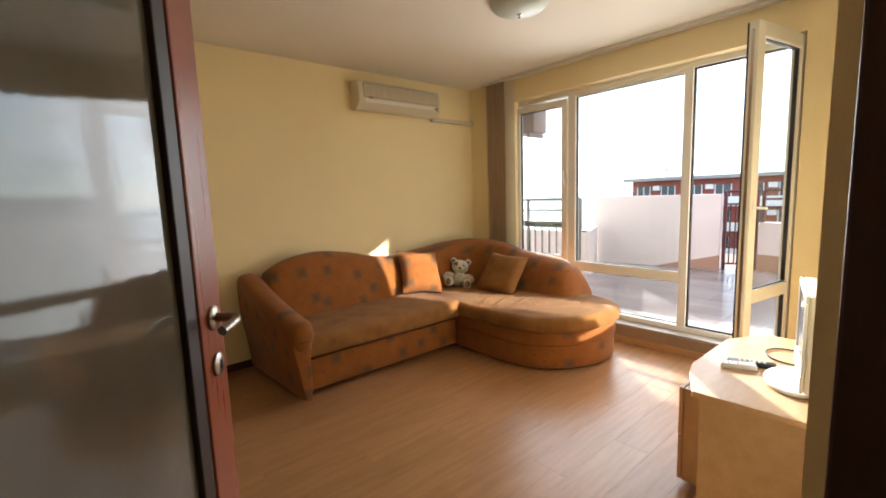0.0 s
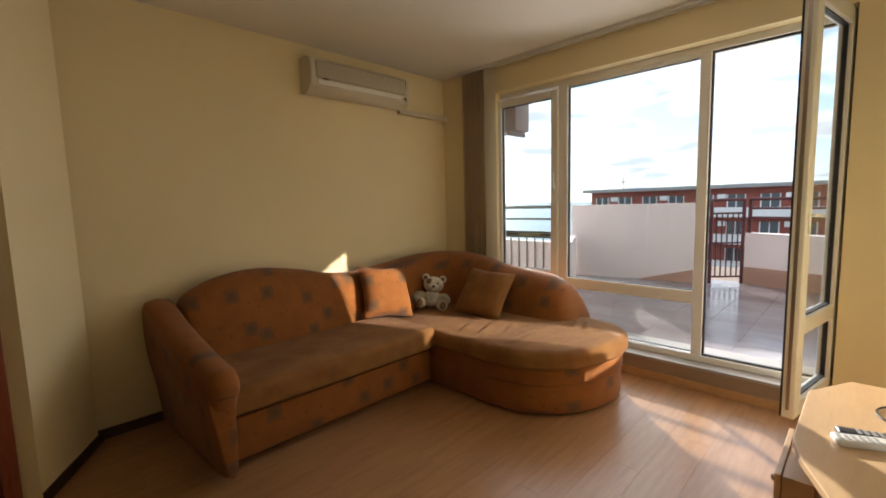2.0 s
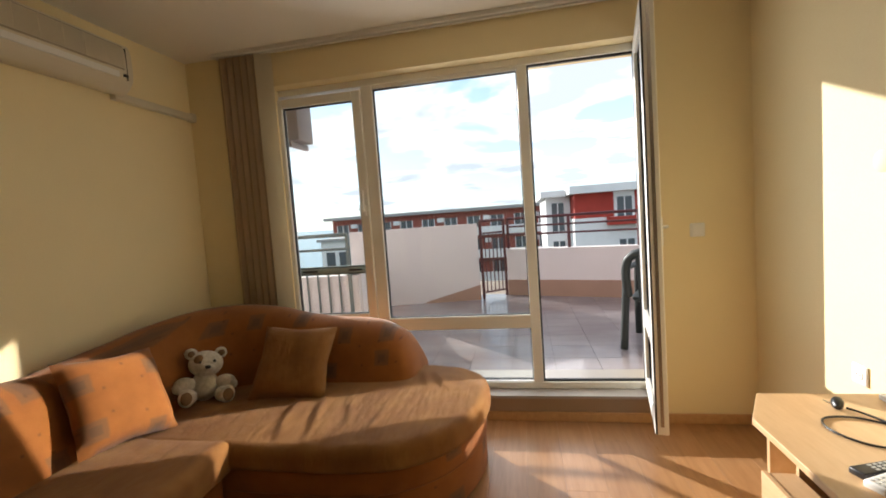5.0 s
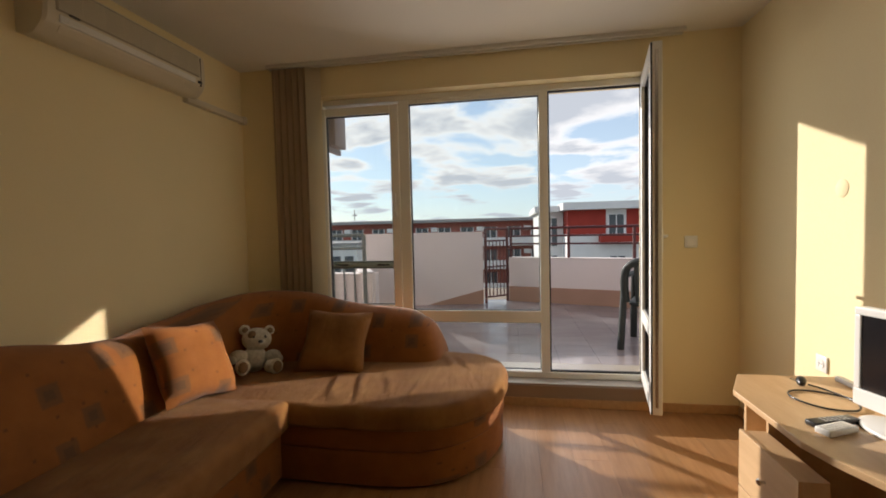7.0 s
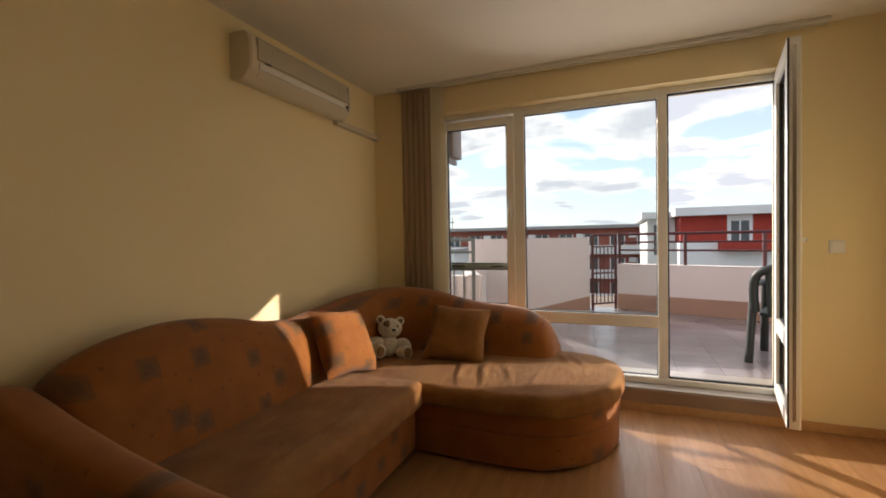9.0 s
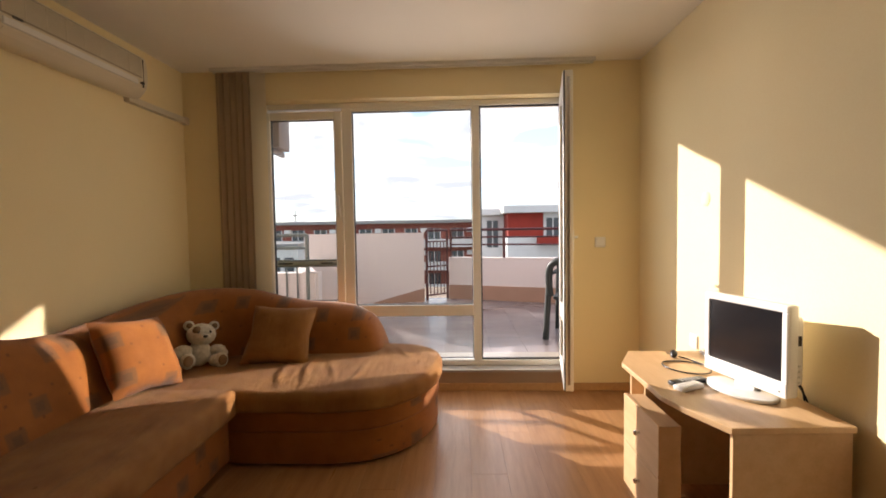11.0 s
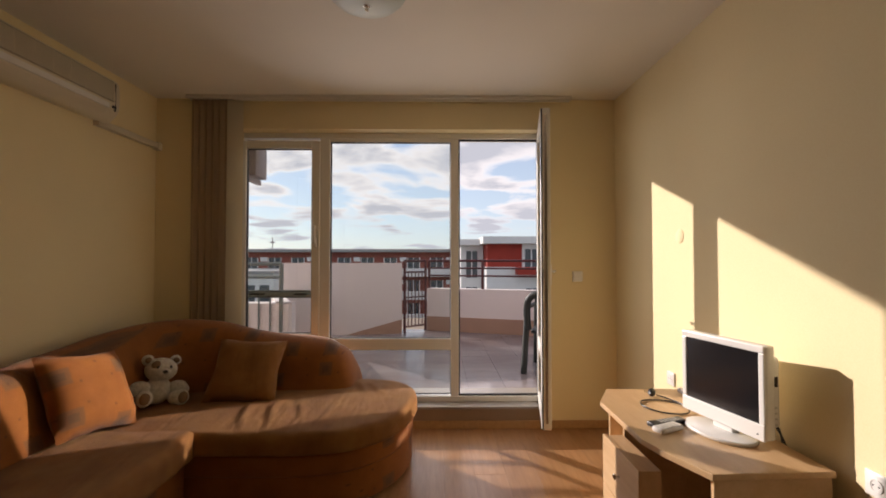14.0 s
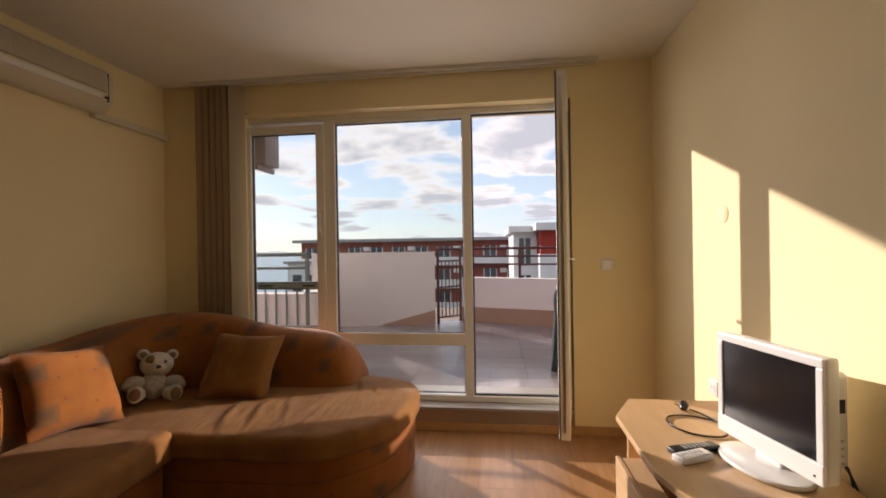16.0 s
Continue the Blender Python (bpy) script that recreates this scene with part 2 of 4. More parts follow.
for key, turn in (("plush", "XZ"), ("plush_side", "YZ"), ("plush_flat", "XY")):
    M[key] = plush("orange_plush_with_grey_squares", (0.30, 0.103, 0.017), (0.225, 0.072, 0.011), turn)
m = M["plush_plain"] = material("plain_orange_plush", (0.32, 0.130, 0.026), 0.95, Sheen_Weight=0.06, Sheen_Roughness=0.5)
v = world_place(m)
put(m, "Base Color", ramp(m, noise_tex(m, v, 6, 5), (0.3, (0.205, 0.080, 0.016)), (0.7, (0.310, 0.142, 0.036))))
fold = noise_tex(m, world_place(m, (0.9, 3.4, 1.0)), 6.5, 4, 0.55)
mixed_height = mix(m, 0.2, fold, noise_tex(m, v, 420, 2))
bump(m, mixed_height, 0.7, 0.02)
m = M["fur"] = material("cream_fur", (0.70, 0.66, 0.56), 1.0, Sheen_Weight=0.5)
v = place(m)
put(m, "Base Color", ramp(m, noise_tex(m, v, 60, 4), (0.3, (0.52, 0.48, 0.39)), (0.7, (0.76, 0.72, 0.62))))
bump(m, noise_tex(m, v, 150, 4), 0.9, 0.01)
M["fur_brown"] = material("brown_patch_fur", (0.22, 0.14, 0.08), 1.0)


def glass(name, colour=(1, 1, 1), rough=0.0):
    m = bpy.data.materials.new(name)
    m.use_nodes = True
    m.node_tree.nodes.clear()
    clear = node(m, "ShaderNodeBsdfTransparent", Color=(*colour, 1))
    shiny = node(m, "ShaderNodeBsdfGlossy", Roughness=rough)
    edge = node(m, "ShaderNodeLayerWeight", Blend=0.5)
    steep = node(m, "ShaderNodeMath")
    steep.operation = "POWER"
    steep.inputs[1].default_value = 5.0
    link(m, edge.outputs["Facing"], steep.inputs[0])
    fres = node(m, "ShaderNodeMath")
    fres.operation = "MULTIPLY_ADD"
    fres.inputs[1].default_value, fres.inputs[2].default_value = 0.45, 0.035
    link(m, steep.outputs[0], fres.inputs[0])
    both = node(m, "ShaderNodeMixShader")
    out = node(m, "ShaderNodeOutputMaterial")
    link(m, fres.outputs[0], both.inputs[0])
    link(m, clear.outputs[0], both.inputs[1])
    link(m, shiny.outputs[0], both.inputs[2])
    link(m, both.outputs[0], out.inputs["Surface"])
    return m


M["glass"] = glass("clear_window_glass", (0.96, 0.98, 0.97))
m = M["door_glass"] = material("rippled_obscure_glass", (0.42, 0.44, 0.42), 0.05, Specular_IOR_Level=0.40)
v = place(m, (9, 9, 4))
put(m, "Base Color", ramp(m, noise_tex(m, place(m, (1, 1, 1)), 3, 5), (0.3, (0.075, 0.066, 0.048)), (0.7, (0.12, 0.108, 0.082))))
bump(m, noise_tex(m, v, 6, 4), 0.035, 0.004)
m = M["frosted"] = material("frosted_lamp_glass", (0.72, 0.78, 0.70), 0.35, Transmission_Weight=0.25)


# ---- mesh helpers ----
def mesh_from(name, bm, mat, smooth=None):
    me = bpy.data.meshes.new(name)
    bmesh.ops.recalc_face_normals(bm, faces=bm.faces[:])
    if smooth is not None:
        for f in bm.faces:
            f.smooth = True
        for e in bm.edges:
            if len(e.link_faces) == 2 and e.calc_face_angle(0) > radians(smooth):
                e.smooth = False
    bm.to_mesh(me)
    bm.free()
    for one in mat if isinstance(mat, (list, tuple)) else (mat,):
        me.materials.append(one)
    return me


def part(name, bm, mat, parent, label="", smooth=None):
    ob = new(name, mesh_from(name, bm, mat, smooth))
    ob.parent = parent
    if label:
        ob["label"] = label
    return ob


def thing(name, label, category, group="", at=None):
    ob = new(name)
    ob.empty_display_size = 0.05
    if at is not None:
        ob.matrix_world = at
    return tagged(ob, label, category, group)


def box(x0, x1, y0, y1, z0, z1, r=0.0, bm=None, seg=2):
    one = bmesh.new()
    bmesh.ops.create_cube(one, size=1.0)
    for v in one.verts:
        v.co = Vector(((x0 + x1) / 2 + v.co.x * (x1 - x0), (y0 + y1) / 2 + v.co.y * (y1 - y0), (z0 + z1) / 2 + v.co.z * (z1 - z0)))
    if r:
        bmesh.ops.bevel(one, geom=one.edges[:], offset=r, segments=seg, affect="EDGES", profile=0.5)
    if bm is None:
        return one
    me = bpy.data.meshes.new("join")
    one.to_mesh(me)
    one.free()
    bm.from_mesh(me)
    bpy.data.meshes.remove(me)
    return bm


def structure(name, bm, mat, label="", smooth=None):
    return tagged(new(name, mesh_from(name, bm, mat, smooth)), label, "", "", "structure")


def prism(outline, z0, z1, r=0.0, seg=4, dome=0.0, r_low=None):
    """A slab over a closed outline (anticlockwise), with rounded upper and lower rims."""
    bm = bmesh.new()
    n = len(outline)
    pts = [Vector((x, y, 0)) for x, y in outline]
    normals = []
    for k in range(n):
        a, b = (pts[k] - pts[k - 1]).normalized(), (pts[(k + 1) % n] - pts[k]).normalized()
        t = (a + b).normalized()
        normals.append(Vector((-t.y, t.x, 0)) / max(0.5, t.dot(b)))
    low = r if r_low is None else r_low
    levels = []
    for k in range(seg + 1 if low else 1):
        a = k / seg * math.pi / 2 if low else math.pi / 2
        levels.append((low * (1 - math.sin(a)), z0 + low * (1 - math.cos(a))))
    for k in range(seg + 1 if r else 1):
        a = k / seg * math.pi / 2 if r else 0
        levels.append((r * (1 - math.cos(a)), z1 - r + r * math.sin(a)))
    rings = [[bm.verts.new(p + nv * inset + Vector((0, 0, z))) for p, nv in zip(pts, normals)] for inset, z in levels]
    if dome:
        centre = sum((v.co for v in rings[-1]), Vector()) / n
        rim = [v.co.copy() for v in rings[-1]]
        for share, rise in ((0.08, 0.30), (0.22, 0.68), (0.42, 0.92), (0.62, 1.0)):
            rings.append([bm.verts.new(p.lerp(centre, share) + Vector((0, 0, dome * rise))) for p in rim])
    for lower, upper in zip(rings, rings[1:]):
        for k in range(n):
            bm.faces.new((lower[k], lower[(k + 1) % n], upper[(k + 1) % n], upper[k]))
    bm.faces.new(rings[-1])
    bm.faces.new(rings[0][::-1])
    return bm


def creased(bm, z_low, creases, waviness=0.004):
    """Cuts the top of an upholstered slab finely and presses soft folds into it; creases: (x, y, half length, direction in degrees, height)."""
    lo = [min(v.co[k] for v in bm.verts) for k in (0, 1)]
    hi = [max(v.co[k] for v in bm.verts) for k in (0, 1)]
    for k, step in ((0, 0.05), (1, 0.018)):
        at = lo[k] + step
        while at < hi[k]:
            spot, way = Vector((0, 0, 0)), Vector((0, 0, 0))
            spot[k], way[k] = at, 1
            bmesh.ops.bisect_plane(bm, geom=[f for f in bm.faces if f.calc_center_median().z > z_low] + [e for e in bm.edges if min(v.co.z for v in e.verts) > z_low]
                                   + [v for v in bm.verts if v.co.z > z_low], plane_co=spot, plane_no=way)
            at += step
    for v in bm.verts:
        if v.co.z <= z_low:
            continue
        rise = waviness * noise.noise((v.co.x * 3.0, v.co.y * 7.0, 0.3))
        for x, y, half, turn, high in creases:
            a = radians(turn)
            u = (v.co.x - x) * math.cos(a) + (v.co.y - y) * math.sin(a)
            w = (v.co.y - y) * math.cos(a) - (v.co.x - x) * math.sin(a)
            w += 0.02 * math.sin(u * 9 + y * 7)
            rise += high * max(0.0, 1 - (u / half) ** 2) * (math.exp(-(w / 0.020) ** 2) - 0.6 * math.exp(-((w - 0.035) / 0.022) ** 2))
        v.co.z += rise
    return bm


def lathe(profile, steps=32, bm=None):
    bm = bm or bmesh.new()
    rings = [[bm.verts.new((r * math.cos(2 * math.pi * k / steps), r * math.sin(2 * math.pi * k / steps), z)) for k in range(steps)] for r, z in profile]
    for a, b in zip(rings, rings[1:]):
        for k in range(steps):
            bm.faces.new((a[k], a[(k + 1) % steps], b[(k + 1) % steps], b[k]))
    bm.faces.new(rings[0][::-1])
    bm.faces.new(rings[-1])
    return bm


def tube(points, r, steps=8, bm=None):
    """A round rod along a line of points."""
    bm = bm or bmesh.new()
    pts = [Vector(p) for p in points]
    rings = []
    for k, p in enumerate(pts):
        way = (pts[min(k + 1, len(pts) - 1)] - pts[max(k - 1, 0)]).normalized()
        side = way.cross(Vector((0, 0, 1)))
        side = side.normalized() if side.length > 1e-3 else Vector((1, 0, 0))
        up = side.cross(way)
        rings.append([bm.verts.new(p + r * (math.cos(2 * math.pi * j / steps) * side + math.sin(2 * math.pi * j / steps) * up)) for j in range(steps)])
    for a, b in zip(rings, rings[1:]):
        for j in range(steps):
            bm.faces.new((a[j], a[(j + 1) % steps], b[(j + 1) % steps], b[j]))
    bm.faces.new(rings[0][::-1])
    bm.faces.new(rings[-1])
    return bm


def smooth_line(points, per=6, closed=False):
    """A Catmull-Rom line through points of any dimension."""
    n, out = len(points), []
    for k in range(n if closed else n - 1):
        p = [np.array(points[(k + j) % n] if closed else points[min(max(k + j, 0), n - 1)], float) for j in (-1, 0, 1, 2)]
        for s in range(per):
            t = s / per
            out.append(0.5 * (2 * p[1] + (p[2] - p[0]) * t + (2 * p[0] - 5 * p[1] + 4 * p[2] - p[3]) * t**2 + (3 * p[1] - p[0] - 3 * p[2] + p[3]) * t**3))
    if not closed:
        out.append(np.array(points[-1], float))
    return [tuple(float(c) for c in q) for q in out]


def sweep(stations, section):
    """A body through stations (x, y, front x, front y, top height), each with the cross-section of (depth, share of height)."""
    bm, rings = bmesh.new(), []
    for x, y, fx, fy, top in stations:
        rings.append([bm.verts.new((x + fx * d, y + fy * d, z0 + (top - z0) * h)) for d, h, z0 in section])
    n = len(section)
    for a, b in zip(rings, rings[1:]):
        for k in range(n):
            bm.faces.new((a[k], a[(k + 1) % n], b[(k + 1) % n], b[k]))
    bm.faces.new(rings[0][::-1])
    bm.faces.new(rings[-1])
    return bm


def moved(bm, m):
    bmesh.ops.transform(bm, matrix=m, verts=bm.verts[:])
    return bm


# ---- the room ----
XW, YT, YA, H = 4.25, 0.858, 4.50, 2.60   # window wall, television wall, sofa wall, ceiling
XO = 4.62                                # outer face of the window wall
structure("floor", box(-1.35, XW, 0.70, 4.60, -0.15, -0.012), M["riser"], "sub-floor under the laminate planks")
structure("floor_hall", box(-1.35, 2.0, -1.2, 0.70, -0.15, 0.0), M["plank"], "hall floor of warm brown laminate")
structure("ceiling", box(-1.35, XO, 0.73, 4.65, H, H + 0.15), M["ceiling"], "smooth white painted ceiling")
structure("ceiling_hall", box(-1.35, 2.0, -1.2, 0.73, H - 0.002, H + 0.15), M["ceiling"], "plain white hall ceiling")
structure("wall_television", box(1.42, XO, 0.73, YT, -0.15, H), M["wall"], "pale yellow painted wall behind the television")
structure("wall_door_pier", box(1.16, 1.42, 0.67, 0.792, -0.15, H), M["wall"], "narrow pale yellow pier beside the hall door")
structure("wall_hall_side", box(-1.35, 0.205, 0.73, 0.975, -0.15, H), M["wall"], "pale yellow painted wall beside the hall door")
structure("wall_over_door", box(0.205, 1.42, 0.73, YT, 2.10, H), M["wall"], "pale yellow painted wall over the hall door")
structure("wall_sofa", box(1.12, XO, YA, YA + 0.15, -0.15, H), M["wall"], "pale yellow painted wall behind the sofa")
diagonal = box(-0.0, 0.54, 0.0, 0.12, -0.15, H)
structure("wall_angled", moved(diagonal, pose(1.12, YA, 0, 0, 0, 180 + 61)), M["wall"], "short angled pale yellow wall")
structure("wall_far_side", box(-1.35, 0.78, 4.08, 4.20, -0.15, H), M["wall"], "pale yellow wall beside the dark door")
structure("wall_west", box(-1.50, -1.35, -1.2, 4.65, -0.15, H), M["wall"], "plain pale yellow wall closing the room")
structure("wall_hall_end", box(-1.35, 2.0, -1.35, -1.2, -0.15, H), M["wall"], "plain pale yellow wall closing the hall")
structure("wall_hall_east", box(2.0, 2.15, -1.35, 0.73, -0.15, H), M["wall"], "plain pale yellow hall wall")
structure("wall_window_right", box(XW, XO, YT, 1.40, -0.15, H), M["wall"], "pale yellow pier beside the balcony door")
structure("wall_window_left", box(XW, 4.43, 3.86, YA, -0.15, H), M["wall"], "pale yellow pier behind the blinds")
structure("wall_window_outer", box(4.43, XO, 4.03, YA + 0.15, -0.15, H), M["render_white"], "outer half of the pier, set back from the window")
structure("wall_window_head", box(XW, XO, 1.40, 3.86, 2.36, H), M["wall"], "pale yellow lintel over the window")
structure("wall_window_foot", box(XW, XO, 1.40, 3.86, -0.15, 0.15), M["riser"], "brown stone riser under the window")
structure("sill", box(XW - 0.015, 4.36, 1.40, 3.86, 0.15, 0.172, 0.004), M["marble"], "grey polished stone sill on the window step")
structure("sill_outside", box(4.43, XO + 0.02, 1.40, 3.86, 0.15, 0.20, 0.004), M["marble"], "grey stone threshold outside the window")

def baseboard(x0, x1, y0, y1, dark=False):
    structure("baseboard", box(x0, x1, y0, y1, 0.0, 0.062, 0.004), M["dark_skirting" if dark else "skirting"], "dark brown baseboard" if dark else "pale wood-look baseboard")


baseboard(XW - 0.014, XW, YT, 3.9)
baseboard(1.42, XW - 0.014, YT, YT + 0.014)
baseboard(1.20, 4.0, YA - 0.014, YA, True)
structure("baseboard", moved(box(-0.05, 0.54, 0.12, 0.134, 0.0, 0.062, 0.004), pose(1.12, YA, 0, 0, 0, 180 + 61)), M["dark_skirting"], "dark brown baseboard")

# dark stained door at the far side, beside the angled wall
far_door = structure("door_2", box(0.03, 0.84, 4.035, 4.075, 0.005, 2.02, 0.003), M["red_wood"], "closed dark brown wooden door with a frame")
for x0, x1, z0, z1 in ((0.84, 0.90, 0, 2.1), (-0.04, 0.03, 0, 2.1), (0.03, 0.84, 2.025, 2.1)):
    part("frame", box(x0, x1, 3.985, 4.08, z0, z1, 0.006), M["red_wood"], far_door)
part("door_handle", tube([(0.74, 4.03, 1.04), (0.74, 3.985, 1.04), (0.70, 3.98, 1.04), (0.62, 3.98, 1.04)], 0.009), M["chrome"], far_door, "steel lever handle", 40)


# ---- hall door: red-stained leaf with obscure glass, standing open ----
def hall_door():
    frame_ob = structure("door_frame", box(1.115, 1.16, 0.660, 0.797, 0.0, 2.10, 0.004), M["lining"], "dark red-brown wooden door lining in the opening")
    part("jamb", box(0.205, 0.238, 0.715, 0.988, 0.0, 2.10, 0.004), M["lining"], frame_ob)
    part("head", box(0.238, 1.115, 0.715, 0.80, 2.055, 2.10, 0.004), M["lining"], frame_ob)
    hinge, free = Vector((0.247, 1.012, 0)), Vector((0.757, 1.765, 0))
    w = (free - hinge).length
    leaf = structure("door_1", box(w - 0.105, w, -0.02, 0.02, 0.01, 2.03, 0.004), M["red_wood"],
                     "open dark red wooden door with a tall obscure glass panel")
    leaf.matrix_world = pose(hinge.x, hinge.y, 0, 0, 0, math.degrees(math.atan2(free.y - hinge.y, free.x - hinge.x)))
    part("stile", box(0, 0.105, -0.02, 0.02, 0.01, 2.03, 0.004), M["red_wood"], leaf)
    part("rail", box(0.105, w - 0.105, -0.02, 0.02, 0.01, 0.20, 0.004), M["red_wood"], leaf)
    part("rail", box(0.105, w - 0.105, -0.02, 0.02, 1.93, 2.03, 0.004), M["red_wood"], leaf)
    for x0, x1 in ((0.105, 0.135), (w - 0.150, w - 0.105)):
        part("bead", box(x0, x1, -0.016, 0.016, 0.20, 1.93, 0.003), M["dark_bead"], leaf, "dark glazing bead")
    part("glass_panel", box(0.135, w - 0.150, -0.004, 0.004, 0.20, 1.93), M["door_glass"], leaf, "rippled obscure glass")
    for s in (-1, 1):
        rosette = lathe([(0.026, 0), (0.026, 0.006), (0.021, 0.010)], 20)
        handle = part("door_handle", moved(rosette, Matrix.Translation((w - 0.052, s * 0.02, 1.155)) @ Matrix.Rotation(-s * math.pi / 2, 4, "X")), M["brushed"], leaf, "brushed steel lever handle", 40)
        y = s * 0.02
        part("lever", tube([(w - 0.052, y, 1.155), (w - 0.052, y + s * 0.036, 1.155), (w - 0.058, y + s * 0.050, 1.155), (w - 0.075, y + s * 0.056, 1.154), (w - 0.098, y + s * 0.054, 1.151), (w - 0.128, y + s * 0.048, 1.147)], 0.0095, 10), M["brushed"], handle, "", 50)
        key = lathe([(0.024, 0), (0.024, 0.006), (0.019, 0.009)], 20)
        plate = part("keyhole_plate", moved(key, Matrix.Translation((w - 0.052, y, 1.055)) @ Matrix.Rotation(-s * math.pi / 2, 4, "X")), M["brushed"], leaf, "round steel keyhole plate", 40)
        part("keyhole", box(w - 0.055, w - 0.049, y + s * 0.0085, y + s * 0.0105, 1.045, 1.065), M["black_plastic"], plate)


hall_door()


# ---- the window and balcony door ----
def ring(y0, y1, z0, z1, wide, x0, x1, r=0.004):
    """Four bars round an opening; y0..z1 is the clear opening."""
    return [(x0, x1, y0 - wide, y0, z0 - wide, z1 + wide), (x0, x1, y1, y1 + wide, z0 - wide, z1 + wide),
            (x0, x1, y0, y1, z0 - wide, z0), (x0, x1, y0, y1, z1, z1 + wide)]


def seal(parent, y0, y1, z0, z1, x, w=0.006):
    for a in ((y0, y0 + w, z0, z1), (y1 - w, y1, z0, z1), (y0 + w, y1 - w, z0, z0 + w), (y0 + w, y1 - w, z1 - w, z1)):
        part("gasket", box(x - 0.012, x + 0.012, *a), M["gasket"], parent, "black rubber gasket")


def window_wall():
    win = structure("window_1", box(4.355, 4.425, 3.81 + 0.045, 3.86 + 0.02, 0.172, 2.36, 0.004), M["pvc"], "white plastic window wall with a balcony door")
    bars = [(1.40, 1.445, 0.172, 2.36), (1.445, 3.855, 2.315, 2.36), (1.445, 3.855, 0.172, 0.215),
            (2.105, 2.17, 0.215, 2.315), (3.155, 3.235, 0.215, 2.315), (2.17, 3.155, 0.59, 0.68), (3.235, 3.855, 0.59, 0.665)]
    for y0, y1, z0, z1 in bars:
        part("window_frame", box(4.355, 4.425, y0, y1, z0, z1, 0.004), M["pvc"], win)
    for y0, y1, z0, z1 in ((2.17, 3.155, 0.68, 2.29), (2.17, 3.155, 0.225, 0.59), (3.235, 3.855, 0.215, 0.59)):
        pane = part("pane", box(4.388, 4.394, y0, y1, z0, z1), M["glass"], win, "clear glass pane")
        pane.visible_shadow = False
        seal(win, y0, y1, z0, z1, 4.391)
    part("window_frame", box(4.365, 4.42, 2.17, 3.155, 2.29, 2.315), M["pvc"], win)
    sash = part("sash", box(4.335, 4.40, 3.235, 3.30, 0.665, 2.29, 0.006), M["pvc"], win, "white opening sash")
    for y0, y1, z0, z1 in ((3.830, 3.868, 0.665, 2.29), (3.30, 3.830, 0.665, 0.725), (3.30, 3.830, 2.228, 2.29)):
        part("sash_bar", box(4.335, 4.40, y0, y1, z0, z1, 0.006), M["pvc"], sash)
    pane = part("pane", box(4.365, 4.371, 3.30, 3.830, 0.725, 2.228), M["glass"], sash, "clear glass pane")
    pane.visible_shadow = False
    seal(sash, 3.30, 3.830, 0.725, 2.228, 4.368)
    grip = box(4.322, 4.335, 3.255, 3.28, 1.42, 1.50, 0.004)
    box(4.296, 4.318, 3.258, 3.277, 1.455, 1.60, 0.006, grip)
    box(4.31, 4.326, 3.260, 3.275, 1.452, 1.47, 0.002, grip)
    part("window_handle", grip, M["white_plastic"], sash, "white plastic window handle")
    seal(win, 1.445, 2.105, 0.215, 2.315, 4.39, 0.012)
    # the open leaf
    hinge, free = Vector((4.345, 1.432, 0)), Vector((3.705, 1.553, 0))
    w = (free - hinge).length
    leaf = structure("door_3", box(0, 0.085, -0.032, 0.032, 0.195, 2.345, 0.006), M["pvc"], "open white plastic balcony door with two glass panes")
    leaf.matrix_world = pose(hinge.x, hinge.y, 0, 0, 0, math.degrees(math.atan2(free.y - hinge.y, free.x - hinge.x)))
    for x0, x1, z0, z1 in ((w - 0.085, w, 0.195, 2.345), (0.085, w - 0.085, 0.195, 0.28), (0.085, w - 0.085, 2.26, 2.345), (0.085, w - 0.085, 0.63, 0.715)):
        part("leaf_frame", box(x0, x1, -0.032, 0.032, z0, z1, 0.006), M["pvc"], leaf)
    for z0, z1 in ((0.28, 0.63), (0.715, 2.26)):
        pane = part("pane", box(0.085, w - 0.085, -0.003, 0.003, z0, z1), M["glass"], leaf, "clear glass pane")
        pane.visible_shadow = False
        for a in ((0.085, 0.092, z0, z1), (w - 0.092, w - 0.085, z0, z1), (0.092, w - 0.092, z0, z0 + 0.007), (0.092, w - 0.092, z1 - 0.007, z1)):
            part("gasket", box(a[0], a[1], -0.012, 0.012, a[2], a[3]), M["gasket"], leaf)
    plate = part("door_handle", box(w - 0.058, w - 0.028, 0.032, 0.039, 1.15, 1.29, 0.003), M["white_plastic"], leaf, "white plastic lever handle")
    part("lever", tube([(w - 0.043, 0.039, 1.245), (w - 0.043, 0.055, 1.245), (w - 0.055, 0.061, 1.245), (w - 0.145, 0.060, 1.238)], 0.008, 8), M["white_plastic"], plate, "", 50)
    part("edge_seal", box(w, w + 0.003, -0.030, -0.021, 0.20, 2.34), M["gasket"], leaf, "black rubber edge seal")
    part("lock_strip", box(w, w + 0.002, -0.006, 0.010, 0.24, 2.30), M["chrome"], leaf, "steel lock strip")
    return leaf


balcony_leaf = window_wall()


